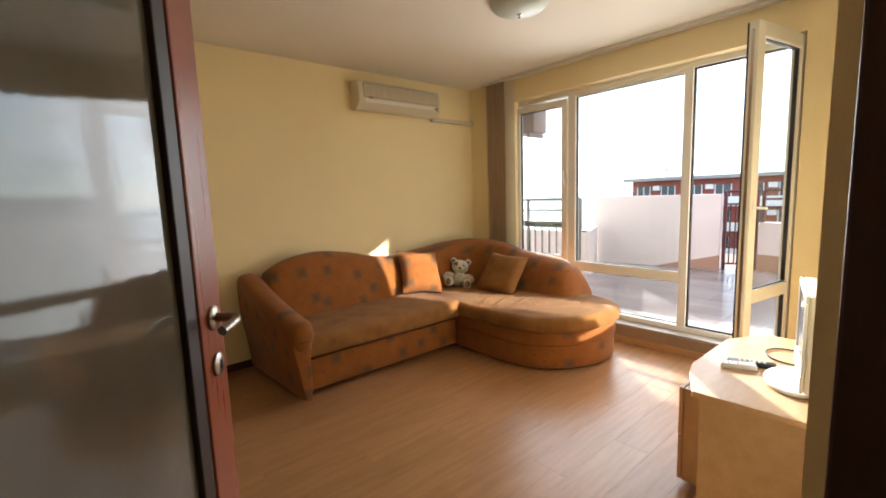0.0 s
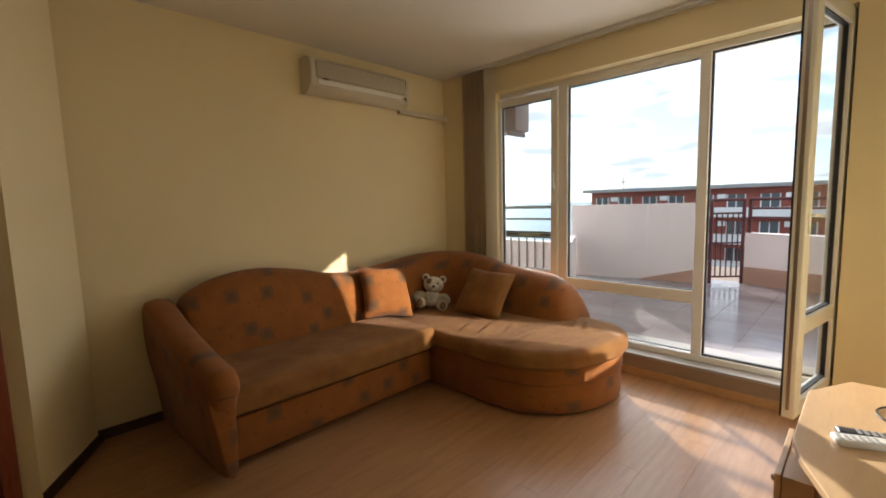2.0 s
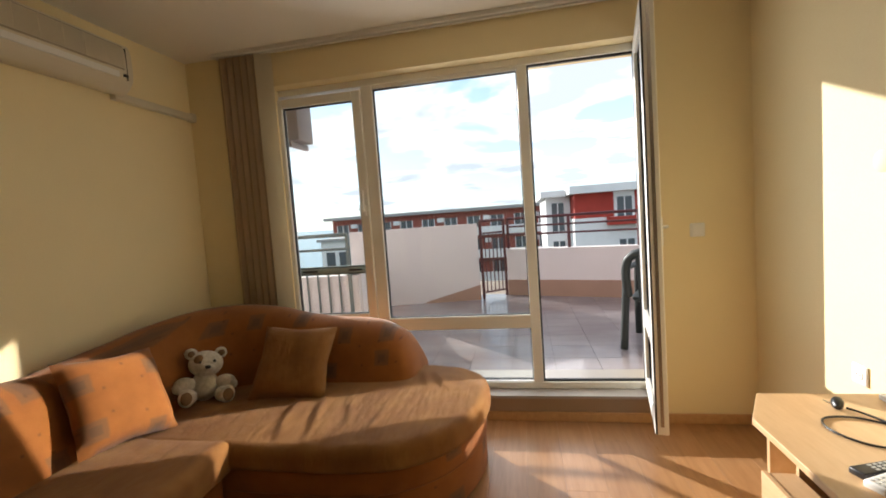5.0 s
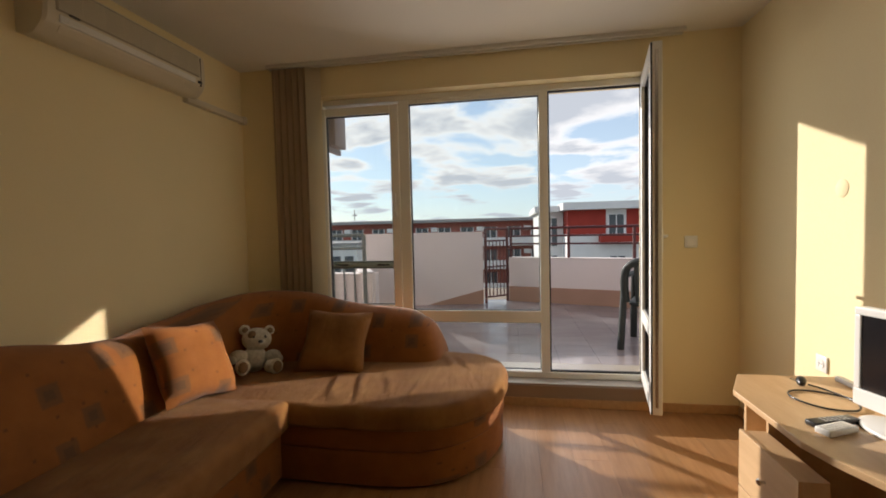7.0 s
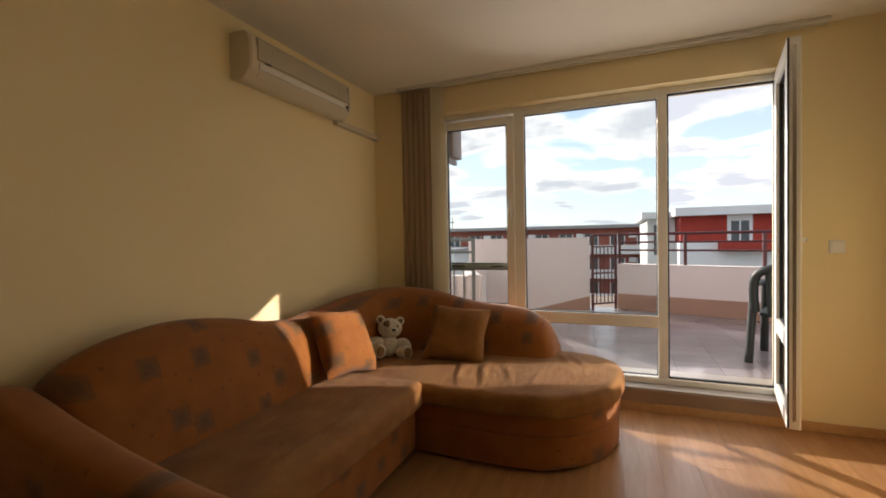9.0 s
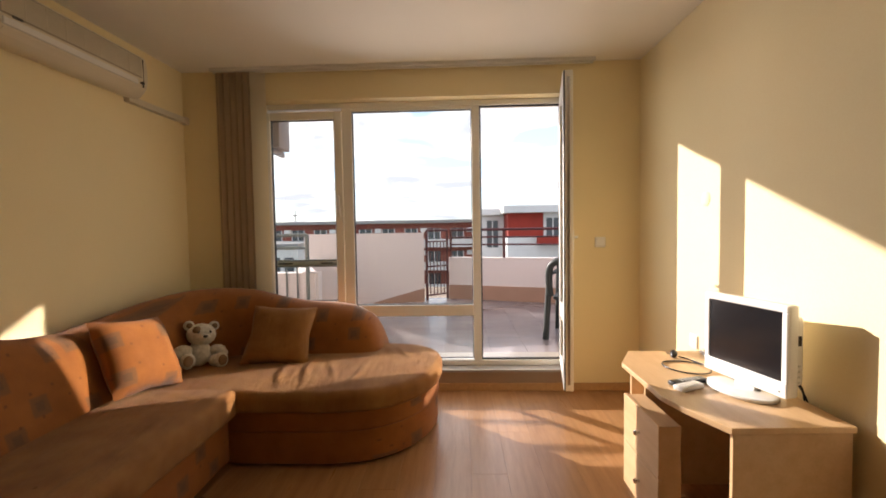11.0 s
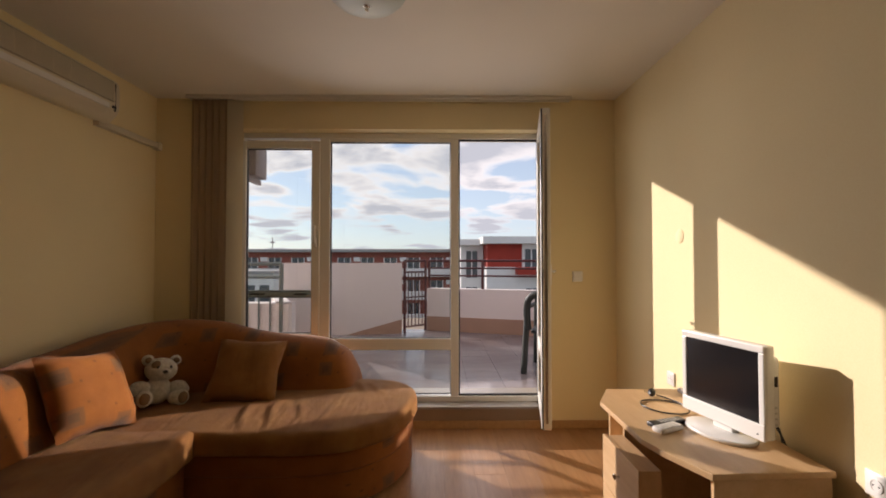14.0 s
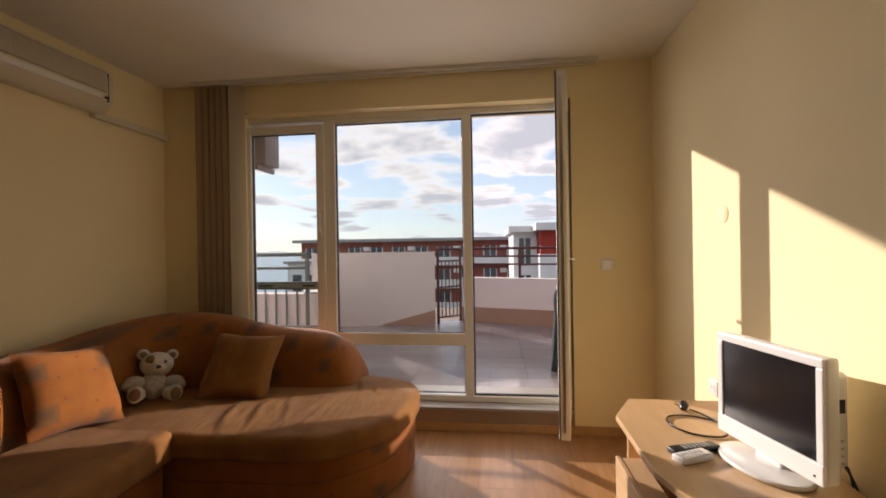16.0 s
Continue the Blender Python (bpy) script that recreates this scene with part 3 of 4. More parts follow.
# vertical blind, drawn to one side, on its ceiling track
def blinds():
    track = thing("curtain_track", "white double curtain rail fixed to the ceiling", "curtain rail")
    part("rail", box(4.155, 4.185, 1.23, 4.22, 2.575, H - 0.001, 0.003), M["rail"], track)
    part("rail", box(4.205, 4.235, 1.23, 4.22, 2.575, H - 0.001, 0.003), M["rail"], track)
    part("slot", box(4.186, 4.204, 1.24, 4.21, 2.590, 2.597), M["ac_dark"], track, "dark strip for bracket shadow of the rail")
    blind = thing("vertical_blind", "taupe fabric vertical blind drawn together beside the window", "blind")
    for k in range(11):
        y = 3.915 + 0.0255 * k
        near, far = (4.203, 4.188) if k % 2 else (4.186, 4.205)
        bm = bmesh.new()
        rows = []
        for z in (0.03, 0.9, 1.8, 2.573):
            sway = 0.002 * math.sin(k * 2.1 + z)
            rows.append([bm.verts.new((near + (far - near) * s / 5 + sway, y + 0.0262 * s / 5, z)) for s in range(6)])
        for a, b in zip(rows, rows[1:]):
            for s in range(5):
                bm.faces.new((a[s], a[s + 1], b[s + 1], b[s]))
        bmesh.ops.solidify(bm, geom=bm.faces[:], thickness=0.0012)
        part("slat", bm, M["slat"], blind, "", 40)
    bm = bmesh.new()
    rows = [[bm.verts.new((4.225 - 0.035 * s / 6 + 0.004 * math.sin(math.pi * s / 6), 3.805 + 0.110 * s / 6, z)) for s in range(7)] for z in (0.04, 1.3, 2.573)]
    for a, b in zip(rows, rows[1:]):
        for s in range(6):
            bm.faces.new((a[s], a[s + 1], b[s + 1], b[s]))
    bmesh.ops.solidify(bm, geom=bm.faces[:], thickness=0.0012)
    part("slat", bm, M["slat_lit"], blind, "slat turned to the room, coloured paler for window light", 40)


blinds()


# ---- the sofa ----
def sofa():
    ob = thing("corner_sofa", "orange plush corner sofa with grey squares, rounded chaise and curved backs", "sofa")
    # long seat
    part("base", box(1.635, 3.085, 3.605, 4.40, 0.03, 0.30, 0.02, seg=3), M["plush"], ob, "", 50)
    part("drawer_front", box(1.655, 3.075, 3.560, 3.607, 0.05, 0.276, 0.012, seg=3), M["plush"], ob, "", 50)
    seat = smooth_line([(1.645, 3.56), (1.695, 3.52), (2.4, 3.505), (3.02, 3.51), (3.10, 3.545), (3.105, 3.62), (3.10, 3.9), (3.10, 4.2), (2.4, 4.22), (1.645, 4.22), (1.64, 3.9)], 5, True)
    part("seat_cushion", creased(prism(seat, 0.300, 0.455, 0.05, 5, dome=0.012, r_low=0.03), 0.444, [(2.95, 3.75, 0.2, 70, 0.006), (2.3, 3.62, 0.4, 4, 0.004)]), M["plush_plain"], ob, "", 70)
    # arm: slab with a rolled sloping top
    profile = smooth_line([(3.47, 0.04), (3.47, 0.30), (3.435, 0.44), (3.40, 0.52), (3.43, 0.585), (3.52, 0.60), (3.75, 0.645), (4.05, 0.72), (4.30, 0.80), (4.42, 0.80), (4.45, 0.70), (4.45, 0.30), (4.45, 0.04)], 4)
    bm = bmesh.new()
    rings = []
    for share, grow in ((0.0, -0.030), (0.07, -0.010), (0.25, 0.0), (0.5, 0.004), (0.75, 0.0), (0.92, -0.010), (1.0, -0.030)):
        ring_verts = []
        for y, z in profile:
            lean = min(1.0, z / 0.56) ** 1.3
            outer, inner = 1.600 - 0.062 * lean, 1.655 + 0.025 * lean
            x = outer + (inner - outer) * share - 0.045 * (y - 3.45)
            ring_verts.append(bm.verts.new((x, y - (grow if y < 3.9 else -grow * 0.3), z + (grow if z > 0.35 else 0.0))))
        rings.append(ring_verts)
    for a, b in zip(rings, rings[1:]):
        for k in range(len(profile)):
            bm.faces.new((a[k], a[(k + 1) % len(profile)], b[(k + 1) % len(profile)], b[k]))
    bm.faces.new(rings[0][::-1])
    bm.faces.new(rings[-1])
    arm = part("armrest", bm, M["plush_side"], ob, "rolled sloping armrest", 50)
    leaf_line = smooth_line([(1.606, 0.06), (1.650, 0.06), (1.660, 0.28), (1.660, 0.45), (1.610, 0.50), (1.545, 0.45), (1.570, 0.28)], 4, True)
    inset = moved(prism(leaf_line, -3.476, -3.452, 0.008, 3), Matrix.Rotation(math.pi / 2, 4, "X"))
    part("arm_front", inset, M["plush"], arm, "", 60)
    # backs: (depth from the front line, share of height, foot height)
    section = [(0.10, 0.0, 0.30), (0.05, 0.25, 0.30), (-0.01, 0.60, 0.30), (-0.05, 0.80, 0.30), (-0.10, 0.93, 0.30), (-0.17, 0.995, 0.30),
               (-0.23, 1.0, 0.30), (-0.30, 0.97, 0.30), (-0.34, 0.88, 0.30), (-0.36, 0.60, 0.30), (-0.36, 0.0, 0.10)]
    tops = smooth_line([(1.66, 0.74), (1.70, 0.82), (1.87, 0.905), (2.14, 0.935), (2.44, 0.895), (2.68, 0.835), (2.84, 0.815), (2.92, 0.80), (2.95, 0.72)], 5)
    part("backrest", sweep([(x, 4.10, 0, -1, top) for x, top in tops], section), M["plush"], ob, "arched back section", 60)
    line = smooth_line([(2.80, 4.13, 0.70), (2.83, 4.11, 0.79), (3.05, 4.09, 0.825), (3.30, 4.08, 0.85), (3.52, 4.06, 0.885), (3.68, 3.98, 0.905), (3.76, 3.82, 0.885),
                        (3.775, 3.66, 0.835), (3.78, 3.43, 0.79), (3.78, 3.22, 0.775), (3.78, 3.06, 0.745), (3.785, 2.94, 0.67), (3.80, 2.88, 0.56), (3.83, 2.855, 0.46)], 5)
    stations = []
    for k, (x, y, top) in enumerate(line):
        a, b = line[max(k - 1, 0)], line[min(k + 1, len(line) - 1)]
        t = Vector((b[0] - a[0], b[1] - a[1])).normalized()
        stations.append((x, y, t.y, -t.x, top))
    for k in range(len(stations) - 12, len(stations)):
        stations[k] = (*stations[k][:2], -1.0, 0.0, stations[k][4])
    part("backrest", sweep(stations, section), M["plush_side"], ob, "curved corner back falling to a rounded wing", 60)
    # rounded chaise
    foot = [(3.10, 3.60), (3.095, 3.2), (3.10, 2.98), (3.145, 2.78), (3.27, 2.61), (3.46, 2.49), (3.70, 2.445), (3.90, 2.49), (4.03, 2.63), (4.09, 2.85), (4.11, 3.2), (4.12, 3.8), (4.12, 4.3), (4.0, 4.40), (3.6, 4.42), (3.2, 4.41), (3.115, 4.3), (3.11, 3.9)]
    def grown(g):
        return smooth_line([(x + (g if x > 3.6 else -g) * min(1, abs(x - 3.6) / 0.3), y - g * max(0, min(1, (3.4 - y) / 0.7))) for x, y in foot], 5, True)
    part("chaise_base", prism(grown(0.0), 0.02, 0.205, 0.012, 3), M["plush"], ob, "", 60)
    part("chaise_base", prism(grown(0.008), 0.198, 0.325, 0.02, 3), M["plush"], ob, "", 60)
    folds = [(3.35, 3.36, 0.30, 12, 0.010), (3.40, 3.23, 0.34, 8, 0.009), (3.45, 3.10, 0.26, 14, 0.007), (3.82, 2.80, 0.20, 30, 0.009), (3.80, 2.69, 0.16, 36, 0.008), (3.30, 2.92, 0.16, -8, 0.005)]
    part("chaise_cushion", creased(prism(grown(0.035), 0.315, 0.437, 0.055, 6, dome=0.018, r_low=0.03), 0.425, folds), M["plush_plain"], ob, "thick rounded seat cushion", 70)
    for x, y in ((1.85, 3.68), (1.85, 4.3), (2.98, 3.68), (3.3, 2.85), (3.9, 2.75), (3.95, 4.25)):
        part("foot", moved(lathe([(0.02, 0.0), (0.025, 0.035)], 12), Matrix.Translation((x, y, 0))), M["black_plastic"], ob)


sofa()


def cushion(label, centre, wide, tall, size, thick, mat, seed):
    """A square scatter cushion: centre, its width and height directions."""
    random.seed(seed)
    n, bm, sides = 14, bmesh.new(), []
    for s in (-1, 1):
        grid = []
        for j in range(n + 1):
            row = []
            for k in range(n + 1):
                u, v = 2 * k / n - 1, 2 * j / n - 1
                pull = 1 - 0.11 * (1 - abs(u * v)) * max(abs(u), abs(v)) ** 4
                d = max(0.0, (1 - u**4)) ** 0.6 * max(0.0, (1 - v**4)) ** 0.6
                wave = 0.006 * noise.noise((u * 2 + seed, v * 2, s))
                row.append(bm.verts.new((u * pull * size / 2, v * pull * size / 2, s * (thick / 2 * d + (wave if d > 0.1 else 0)))))
            grid.append(row)
        for j in range(n):
            for k in range(n):
                bm.faces.new((grid[j][k], grid[j][k + 1], grid[j + 1][k + 1], grid[j + 1][k]))
    bmesh.ops.remove_doubles(bm, verts=bm.verts[:], dist=0.0008)
    a, b = Vector(wide).normalized(), Vector(tall)
    b = (b - a * a.dot(b)).normalized()
    c = a.cross(b)
    m = Matrix((a, b, c)).transposed().to_4x4()
    m.translation = centre
    ob = new("cushion", mesh_from("cushion", bm, mat, 70))
    ob.matrix_world = m
    return tagged(ob, label, "cushion", "cushions on the sofa")


cushion("patterned orange plush cushion leaning on the sofa back", (3.05, 4.035, 0.655), (0.93, -0.16, -0.12), (0.16, 0.46, 0.86), 0.43, 0.17, M["plush_flat"], 3)
cushion("plain orange plush cushion leaning in the sofa corner", (3.64, 3.50, 0.615), (0.12, -1, -0.06), (0.55, 0.06, 0.72), 0.43, 0.16, M["plush_plain"], 8)


def teddy():
    bm = bmesh.new()
    def ball(x, y, z, rx, ry, rz, slot=0):
        before = set(bm.faces)
        bmesh.ops.create_uvsphere(bm, u_segments=20, v_segments=14, radius=1, matrix=Matrix.Translation((x, y, z)) @ Matrix.Diagonal((rx, ry, rz, 1)))
        for f in bm.faces:
            if f not in before:
                f.material_index = slot
    ball(0, 0, 0.070, 0.066, 0.064, 0.072)
    ball(0.010, 0, 0.178, 0.070, 0.078, 0.064)
    ball(0.068, 0, 0.162, 0.032, 0.036, 0.026)
    ball(0.099, 0, 0.170, 0.009, 0.013, 0.009, 1)
    for s in (-1, 1):
        ball(0.0, s * 0.066, 0.228, 0.018, 0.029, 0.028)
        ball(0.010, s * 0.066, 0.228, 0.012, 0.018, 0.017, 2)
        ball(0.068, s * 0.030, 0.194, 0.008, 0.008, 0.009, 1)
        ball(0.030, s * 0.088, 0.088, 0.032, 0.048, 0.034)
        ball(0.038, s * 0.118, 0.072, 0.026, 0.026, 0.026)
        ball(0.075, s * 0.074, 0.034, 0.068, 0.038, 0.036)
        ball(0.132, s * 0.084, 0.040, 0.024, 0.036, 0.042)
        ball(0.147, s * 0.086, 0.040, 0.012, 0.025, 0.030, 2)
    ball(0.046, -0.032, 0.200, 0.028, 0.026, 0.026, 2)
    ob = new("teddy_bear", mesh_from("teddy_bear", bm, [M["fur"], M["black_plastic"], M["fur_brown"]], 80))
    ob.matrix_world = pose(3.50, 3.99, 0.447, -9, -8, 226) @ Matrix.Scale(1.13, 4)
    tagged(ob, "cream plush teddy bear sitting in the sofa corner", "teddy bear")


teddy()


# ---- air conditioner on the sofa wall ----
def air_conditioner():
    ob = thing("air_conditioner", "ivory split air conditioner high on the yellow wall", "air conditioner")
    x0, x1, z0, z1, yb = 2.665, 3.652, 2.212, 2.485, YA
    prof = smooth_line([(yb, z0 + 0.012), (yb - 0.08, z0), (yb - 0.125, z0 + 0.03), (yb - 0.155, z0 + 0.075), (yb - 0.16, z0 + 0.16), (yb - 0.15, z1 - 0.03), (yb - 0.11, z1), (yb, z1)], 4)
    bm = bmesh.new()
    rings = []
    for x, g in ((x0, 0.93), (x0 + 0.012, 1.0), (x1 - 0.012, 1.0), (x1, 0.93)):
        rings.append([bm.verts.new((x, yb - (yb - y) * g, z)) for y, z in prof])
    for a, b in zip(rings, rings[1:]):
        for k in range(len(prof)):
            bm.faces.new((a[k], a[(k + 1) % len(prof)], b[(k + 1) % len(prof)], b[k]))
    bm.faces.new(rings[0][::-1])
    bm.faces.new(rings[-1])
    part("body", bm, M["ac"], ob, "", 35)
    panel = part("front_panel", box(x0 + 0.045, x1 - 0.06, yb - 0.1640, yb - 0.1500, z0 + 0.112, z1 - 0.030, 0.006), M["ac_grille"], ob, "beige intake grille panel")
    for k in range(13):
        z = z0 + 0.122 + 0.0088 * k
        part("grille_slat", box(x0 + 0.055, x1 - 0.07, yb - 0.1685, yb - 0.1635, z, z + 0.0042), M["ac"], panel)
    for k in range(9):
        x = x0 + 0.055 + (x1 - x0 - 0.125) * k / 8
        part("grille_bar", box(x - 0.002, x + 0.002, yb - 0.1690, yb - 0.1636, z0 + 0.119, z0 + 0.236), M["ac"], panel)
    part("end_seam", box(x1 - 0.050, x1 - 0.047, yb - 0.1625, yb - 0.1480, z0 + 0.06, z1 - 0.035), M["ac_dark"], ob, "dark seam of the end cap")
    part("flap", box(x0 + 0.06, x1 - 0.10, yb - 0.1660, yb - 0.1480, z0 + 0.066, z0 + 0.100, 0.005), M["white_plastic"], ob, "paler air flap")
    part("outlet", moved(box(x0 + 0.07, x1 - 0.11, -0.018, 0.018, -0.003, 0.003), Matrix.Translation((0, yb - 0.1380, z0 + 0.044)) @ Matrix.Rotation(radians(-52), 4, "X")), M["ac"], ob, "closed air outlet")
    part("badge", box(x0 + 0.10, x0 + 0.145, yb - 0.1715, yb - 0.1660, z0 + 0.106, z0 + 0.116), M["ac_dark"], ob, "small dark badge")
    part("sensor", box(x1 - 0.075, x1 - 0.05, yb - 0.1700, yb - 0.1560, z0 + 0.075, z0 + 0.09, 0.003), M["black_plastic"], ob, "small black sensor")
    pipe = thing("pipe_cover", "ivory plastic pipe cover along the yellow wall", "pipe cover")
    part("duct", box(x1 - 0.03, XW, YA - 0.045, YA, 2.19, 2.235, 0.006), M["ac"], pipe)
    part("end_cap", box(XW - 0.05, XW - 0.001, YA - 0.052, YA, 2.182, 2.243, 0.008), M["ac"], pipe)


air_conditioner()


# ---- ceiling lamp ----
def lamp():
    ob = thing("ceiling_lamp", "round frosted glass dome lamp with a steel finial on the ceiling", "ceiling lamp", at=Matrix.Translation((2.855, 2.61, 0)))
    part("shade", lathe([(0.02, 2.520), (0.07, 2.523), (0.12, 2.533), (0.155, 2.550), (0.18, 2.575), (0.185, 2.582), (0.18, 2.585)], 40), M["frosted"], ob, "frosted glass dome", 60)
    part("mount", lathe([(0.13, 2.585), (0.13, H - 0.001)], 32), M["white_plastic"], ob, "white ceiling plate", 40)
    part("finial", lathe([(0.003, 2.497), (0.009, 2.501), (0.010, 2.507), (0.006, 2.514), (0.018, 2.520)], 16), M["chrome"], ob, "steel finial", 60)


lamp()


# ---- television table and what stands on it ----
def tv_table():
    ob = thing("tv_table", "beech-veneer television table with an open shelf and drawers", "table")
    top = [(3.29, 0.895), (3.29, 1.32), (3.075, 1.435), (2.62, 1.44), (2.50, 1.41), (2.32, 1.335), (2.335, 0.895)]
    part("tabletop", prism(top, 0.568, 0.592, 0.003, 2), M["beech"], ob)
    part("side_panel", box(2.345, 2.362, 0.90, 1.315, 0.0, 0.568, 0.001), M["beech"], ob)
    part("side_panel", box(3.06, 3.077, 0.90, 1.39, 0.0, 0.568, 0.001), M["beech"], ob)
    part("back_panel", box(2.362, 3.06, 0.902, 0.912, 0.04, 0.568), M["beech"], ob)
    part("shelf", box(2.362, 2.575, 0.912, 1.33, 0.10, 0.117, 0.001), M["beech"], ob, "low open shelf")
    part("drawer_case", box(2.578, 2.935, 1.378, 1.455, 0.03, 0.478, 0.001), M["beech"], ob, "drawer case standing forward")
    part("divider", box(2.920, 2.935, 0.912, 1.378, 0.03, 0.568, 0.001), M["beech"], ob)
    for z0, z1 in ((0.035, 0.252), (0.256, 0.482)):
        front = part("drawer_front", box(2.572, 2.942, 1.457, 1.474, z0, z1, 0.002), M["beech"], ob)
        knob = moved(lathe([(0.006, 0), (0.005, 0.012), (0.012, 0.018), (0.012, 0.023), (0.007, 0.027)], 14), Matrix.Translation((2.755, 1.474, (z0 + z1) / 2)) @ Matrix.Rotation(-math.pi / 2, 4, "X"))
        part("knob", knob, M["chrome"], front, "small steel knob", 50)


tv_table()
ZT = 0.592


def television():
    left, right = Vector((2.875, 1.108, 0)), Vector((2.478, 1.022, 0))
    w = (right - left).length
    ob = thing("television", "small white flat television switched off on the table", "television",
               at=pose(*(left.lerp(right, 0.5)).xy, ZT, 0, 0, math.degrees(math.atan2(left.y - right.y, left.x - right.x)) + 180))
    # local: x to the viewer's right, front at -y
    z0, z1 = 0.040, 0.402
    part("case", box(-w / 2, w / 2, -0.004, 0.042, z0, z1, 0.010, seg=3), M["white_plastic"], ob, "", 50)
    part("bezel", box(-w / 2, w / 2, -0.014, -0.004, z1 - 0.028, z1, 0.004), M["white_plastic"], ob)
    part("bezel", box(-w / 2, w / 2, -0.016, -0.004, z0, z0 + 0.062, 0.004), M["white_plastic"], ob, "deep lower bezel")
    for s in (-1, 1):
        a, b = sorted((s * w / 2, s * (w / 2 - 0.024)))
        part("bezel", box(a, b, -0.014, -0.004, z0 + 0.062, z1 - 0.028, 0.004), M["white_plastic"], ob)
    part("screen", box(-w / 2 + 0.024, w / 2 - 0.024, -0.009, -0.004, z0 + 0.062, z1 - 0.028), M["screen"], ob, "dark glossy screen")
    part("back_housing", box(-w / 2 + 0.03, w / 2 - 0.03, 0.042, 0.105, z0 + 0.03, z1 - 0.05, 0.018, seg=3), M["white_plastic"], ob, "", 50)
    part("disc_slot", box(w / 2 - 0.030, w / 2 - 0.0285, 0.058, 0.062, 0.16, 0.32), M["black_plastic"], ob, "thin black slot in the side")
    part("button_block", box(w / 2 - 0.0305, w / 2 - 0.0285, 0.068, 0.086, 0.235, 0.275), M["black_plastic"], ob, "black button block")
    for k in range(4):
        part("side_button", box(w / 2 - 0.0305, w / 2 - 0.028, 0.072, 0.082, 0.085 + 0.022 * k, 0.093 + 0.022 * k, 0.001), M["grey_plastic"], ob)
    part("neck", box(-0.05, 0.05, 0.0, 0.04, 0.012, z0 + 0.02, 0.006), M["white_plastic"], ob)
    oval = [(0.155 * math.cos(a * math.pi / 20), -0.015 + 0.105 * math.sin(a * math.pi / 20)) for a in range(40)]
    part("stand", prism(oval, 0.0, 0.016, 0.007, 3), M["white_plastic"], ob, "oval white foot", 60)
    part("power_light", box(w / 2 - 0.03, w / 2 - 0.024, -0.0175, -0.016, z0 + 0.02, z0 + 0.026), M["black_plastic"], ob)


television()


def remote(label, centre, turn, long, wide, thick, mat, button, group):
    ob = thing("remote_control", label, "remote control", group, at=pose(*centre, 0, 0, turn))
    part("case", box(-long / 2, long / 2, -wide / 2, wide / 2, 0, thick, 0.006, seg=3), mat, ob, "", 50)
    for j in range(6):
        for k in range(3):
            part("button", box(-long * 0.30 + 0.018 * j, -long * 0.30 + 0.018 * j + 0.010, -wide * 0.3 + k * wide * 0.24, -wide * 0.3 + k * wide * 0.24 + 0.006, thick, thick + 0.0015), button, ob)
    return ob


remote("black television remote lying on the beech table", (2.765, 1.255, ZT), 108, 0.185, 0.045, 0.020, M["black_plastic"], M["grey_plastic"], "remote controls on the table")
remote("white air-conditioner remote lying on the beech table", (2.70, 1.285, ZT), 115, 0.135, 0.052, 0.022, M["white_plastic"], M["grey_plastic"], "remote controls on the table")


def cable():
    ob = thing("power_cable", "black power cable with a plug coiled on the table", "cable")
    line = smooth_line([(2.93, 1.00, 0.008), (3.02, 1.05, 0.006), (3.08, 1.13, 0.005), (3.07, 1.22, 0.005), (2.99, 1.25, 0.005), (2.90, 1.20, 0.005), (2.88, 1.10, 0.006), (2.96, 1.05, 0.010), (3.08, 1.08, 0.012), (3.13, 1.115, 0.015)], 6)
    part("flex", tube([(x, y, ZT + z) for x, y, z in line], 0.0038, 6), M["black_plastic"], ob, "", 60)
    plug = moved(lathe([(0.008, -0.025), (0.016, -0.012), (0.019, 0.010), (0.017, 0.022)], 14), pose(3.15, 1.13, ZT + 0.020, 80, 0, 60))
    plug_ob = part("plug", plug, M["black_plastic"], ob, "black two-pin plug", 50)
    for s in (-1, 1):
        part("pin", tube([(3.155 + 0.007 * s, 1.145, ZT + 0.020), (3.172 + 0.007 * s, 1.158, ZT + 0.022)], 0.0022, 6), M["chrome"], plug_ob)
    # pale strip added in place of a streak of reflected light
    streak = thing("light_streak", "small pale strip standing for a streak of reflected light by the wall", "cable cover")
    part("cover", box(2.98, 3.24, 0.915, 0.945, ZT, ZT + 0.022, 0.005), M["white_plastic"], streak)
    drop = thing("cable_bundle", "black cables hanging behind the television table", "cable")
    for k, off in enumerate((0.0, 0.02)):
        line = smooth_line([(2.66 - off, 0.99, 0.72), (2.60 - off, 0.91, 0.66), (2.56 + off, 0.879, 0.56), (2.53 - off, 0.876, 0.42), (2.56 + off, 0.878, 0.30), (2.52 - off, 0.876, 0.12), (2.54, 0.878, 0.006)], 5)
        part("flex", tube(line, 0.0035, 6), M["black_plastic"], drop, "", 60)


cable()


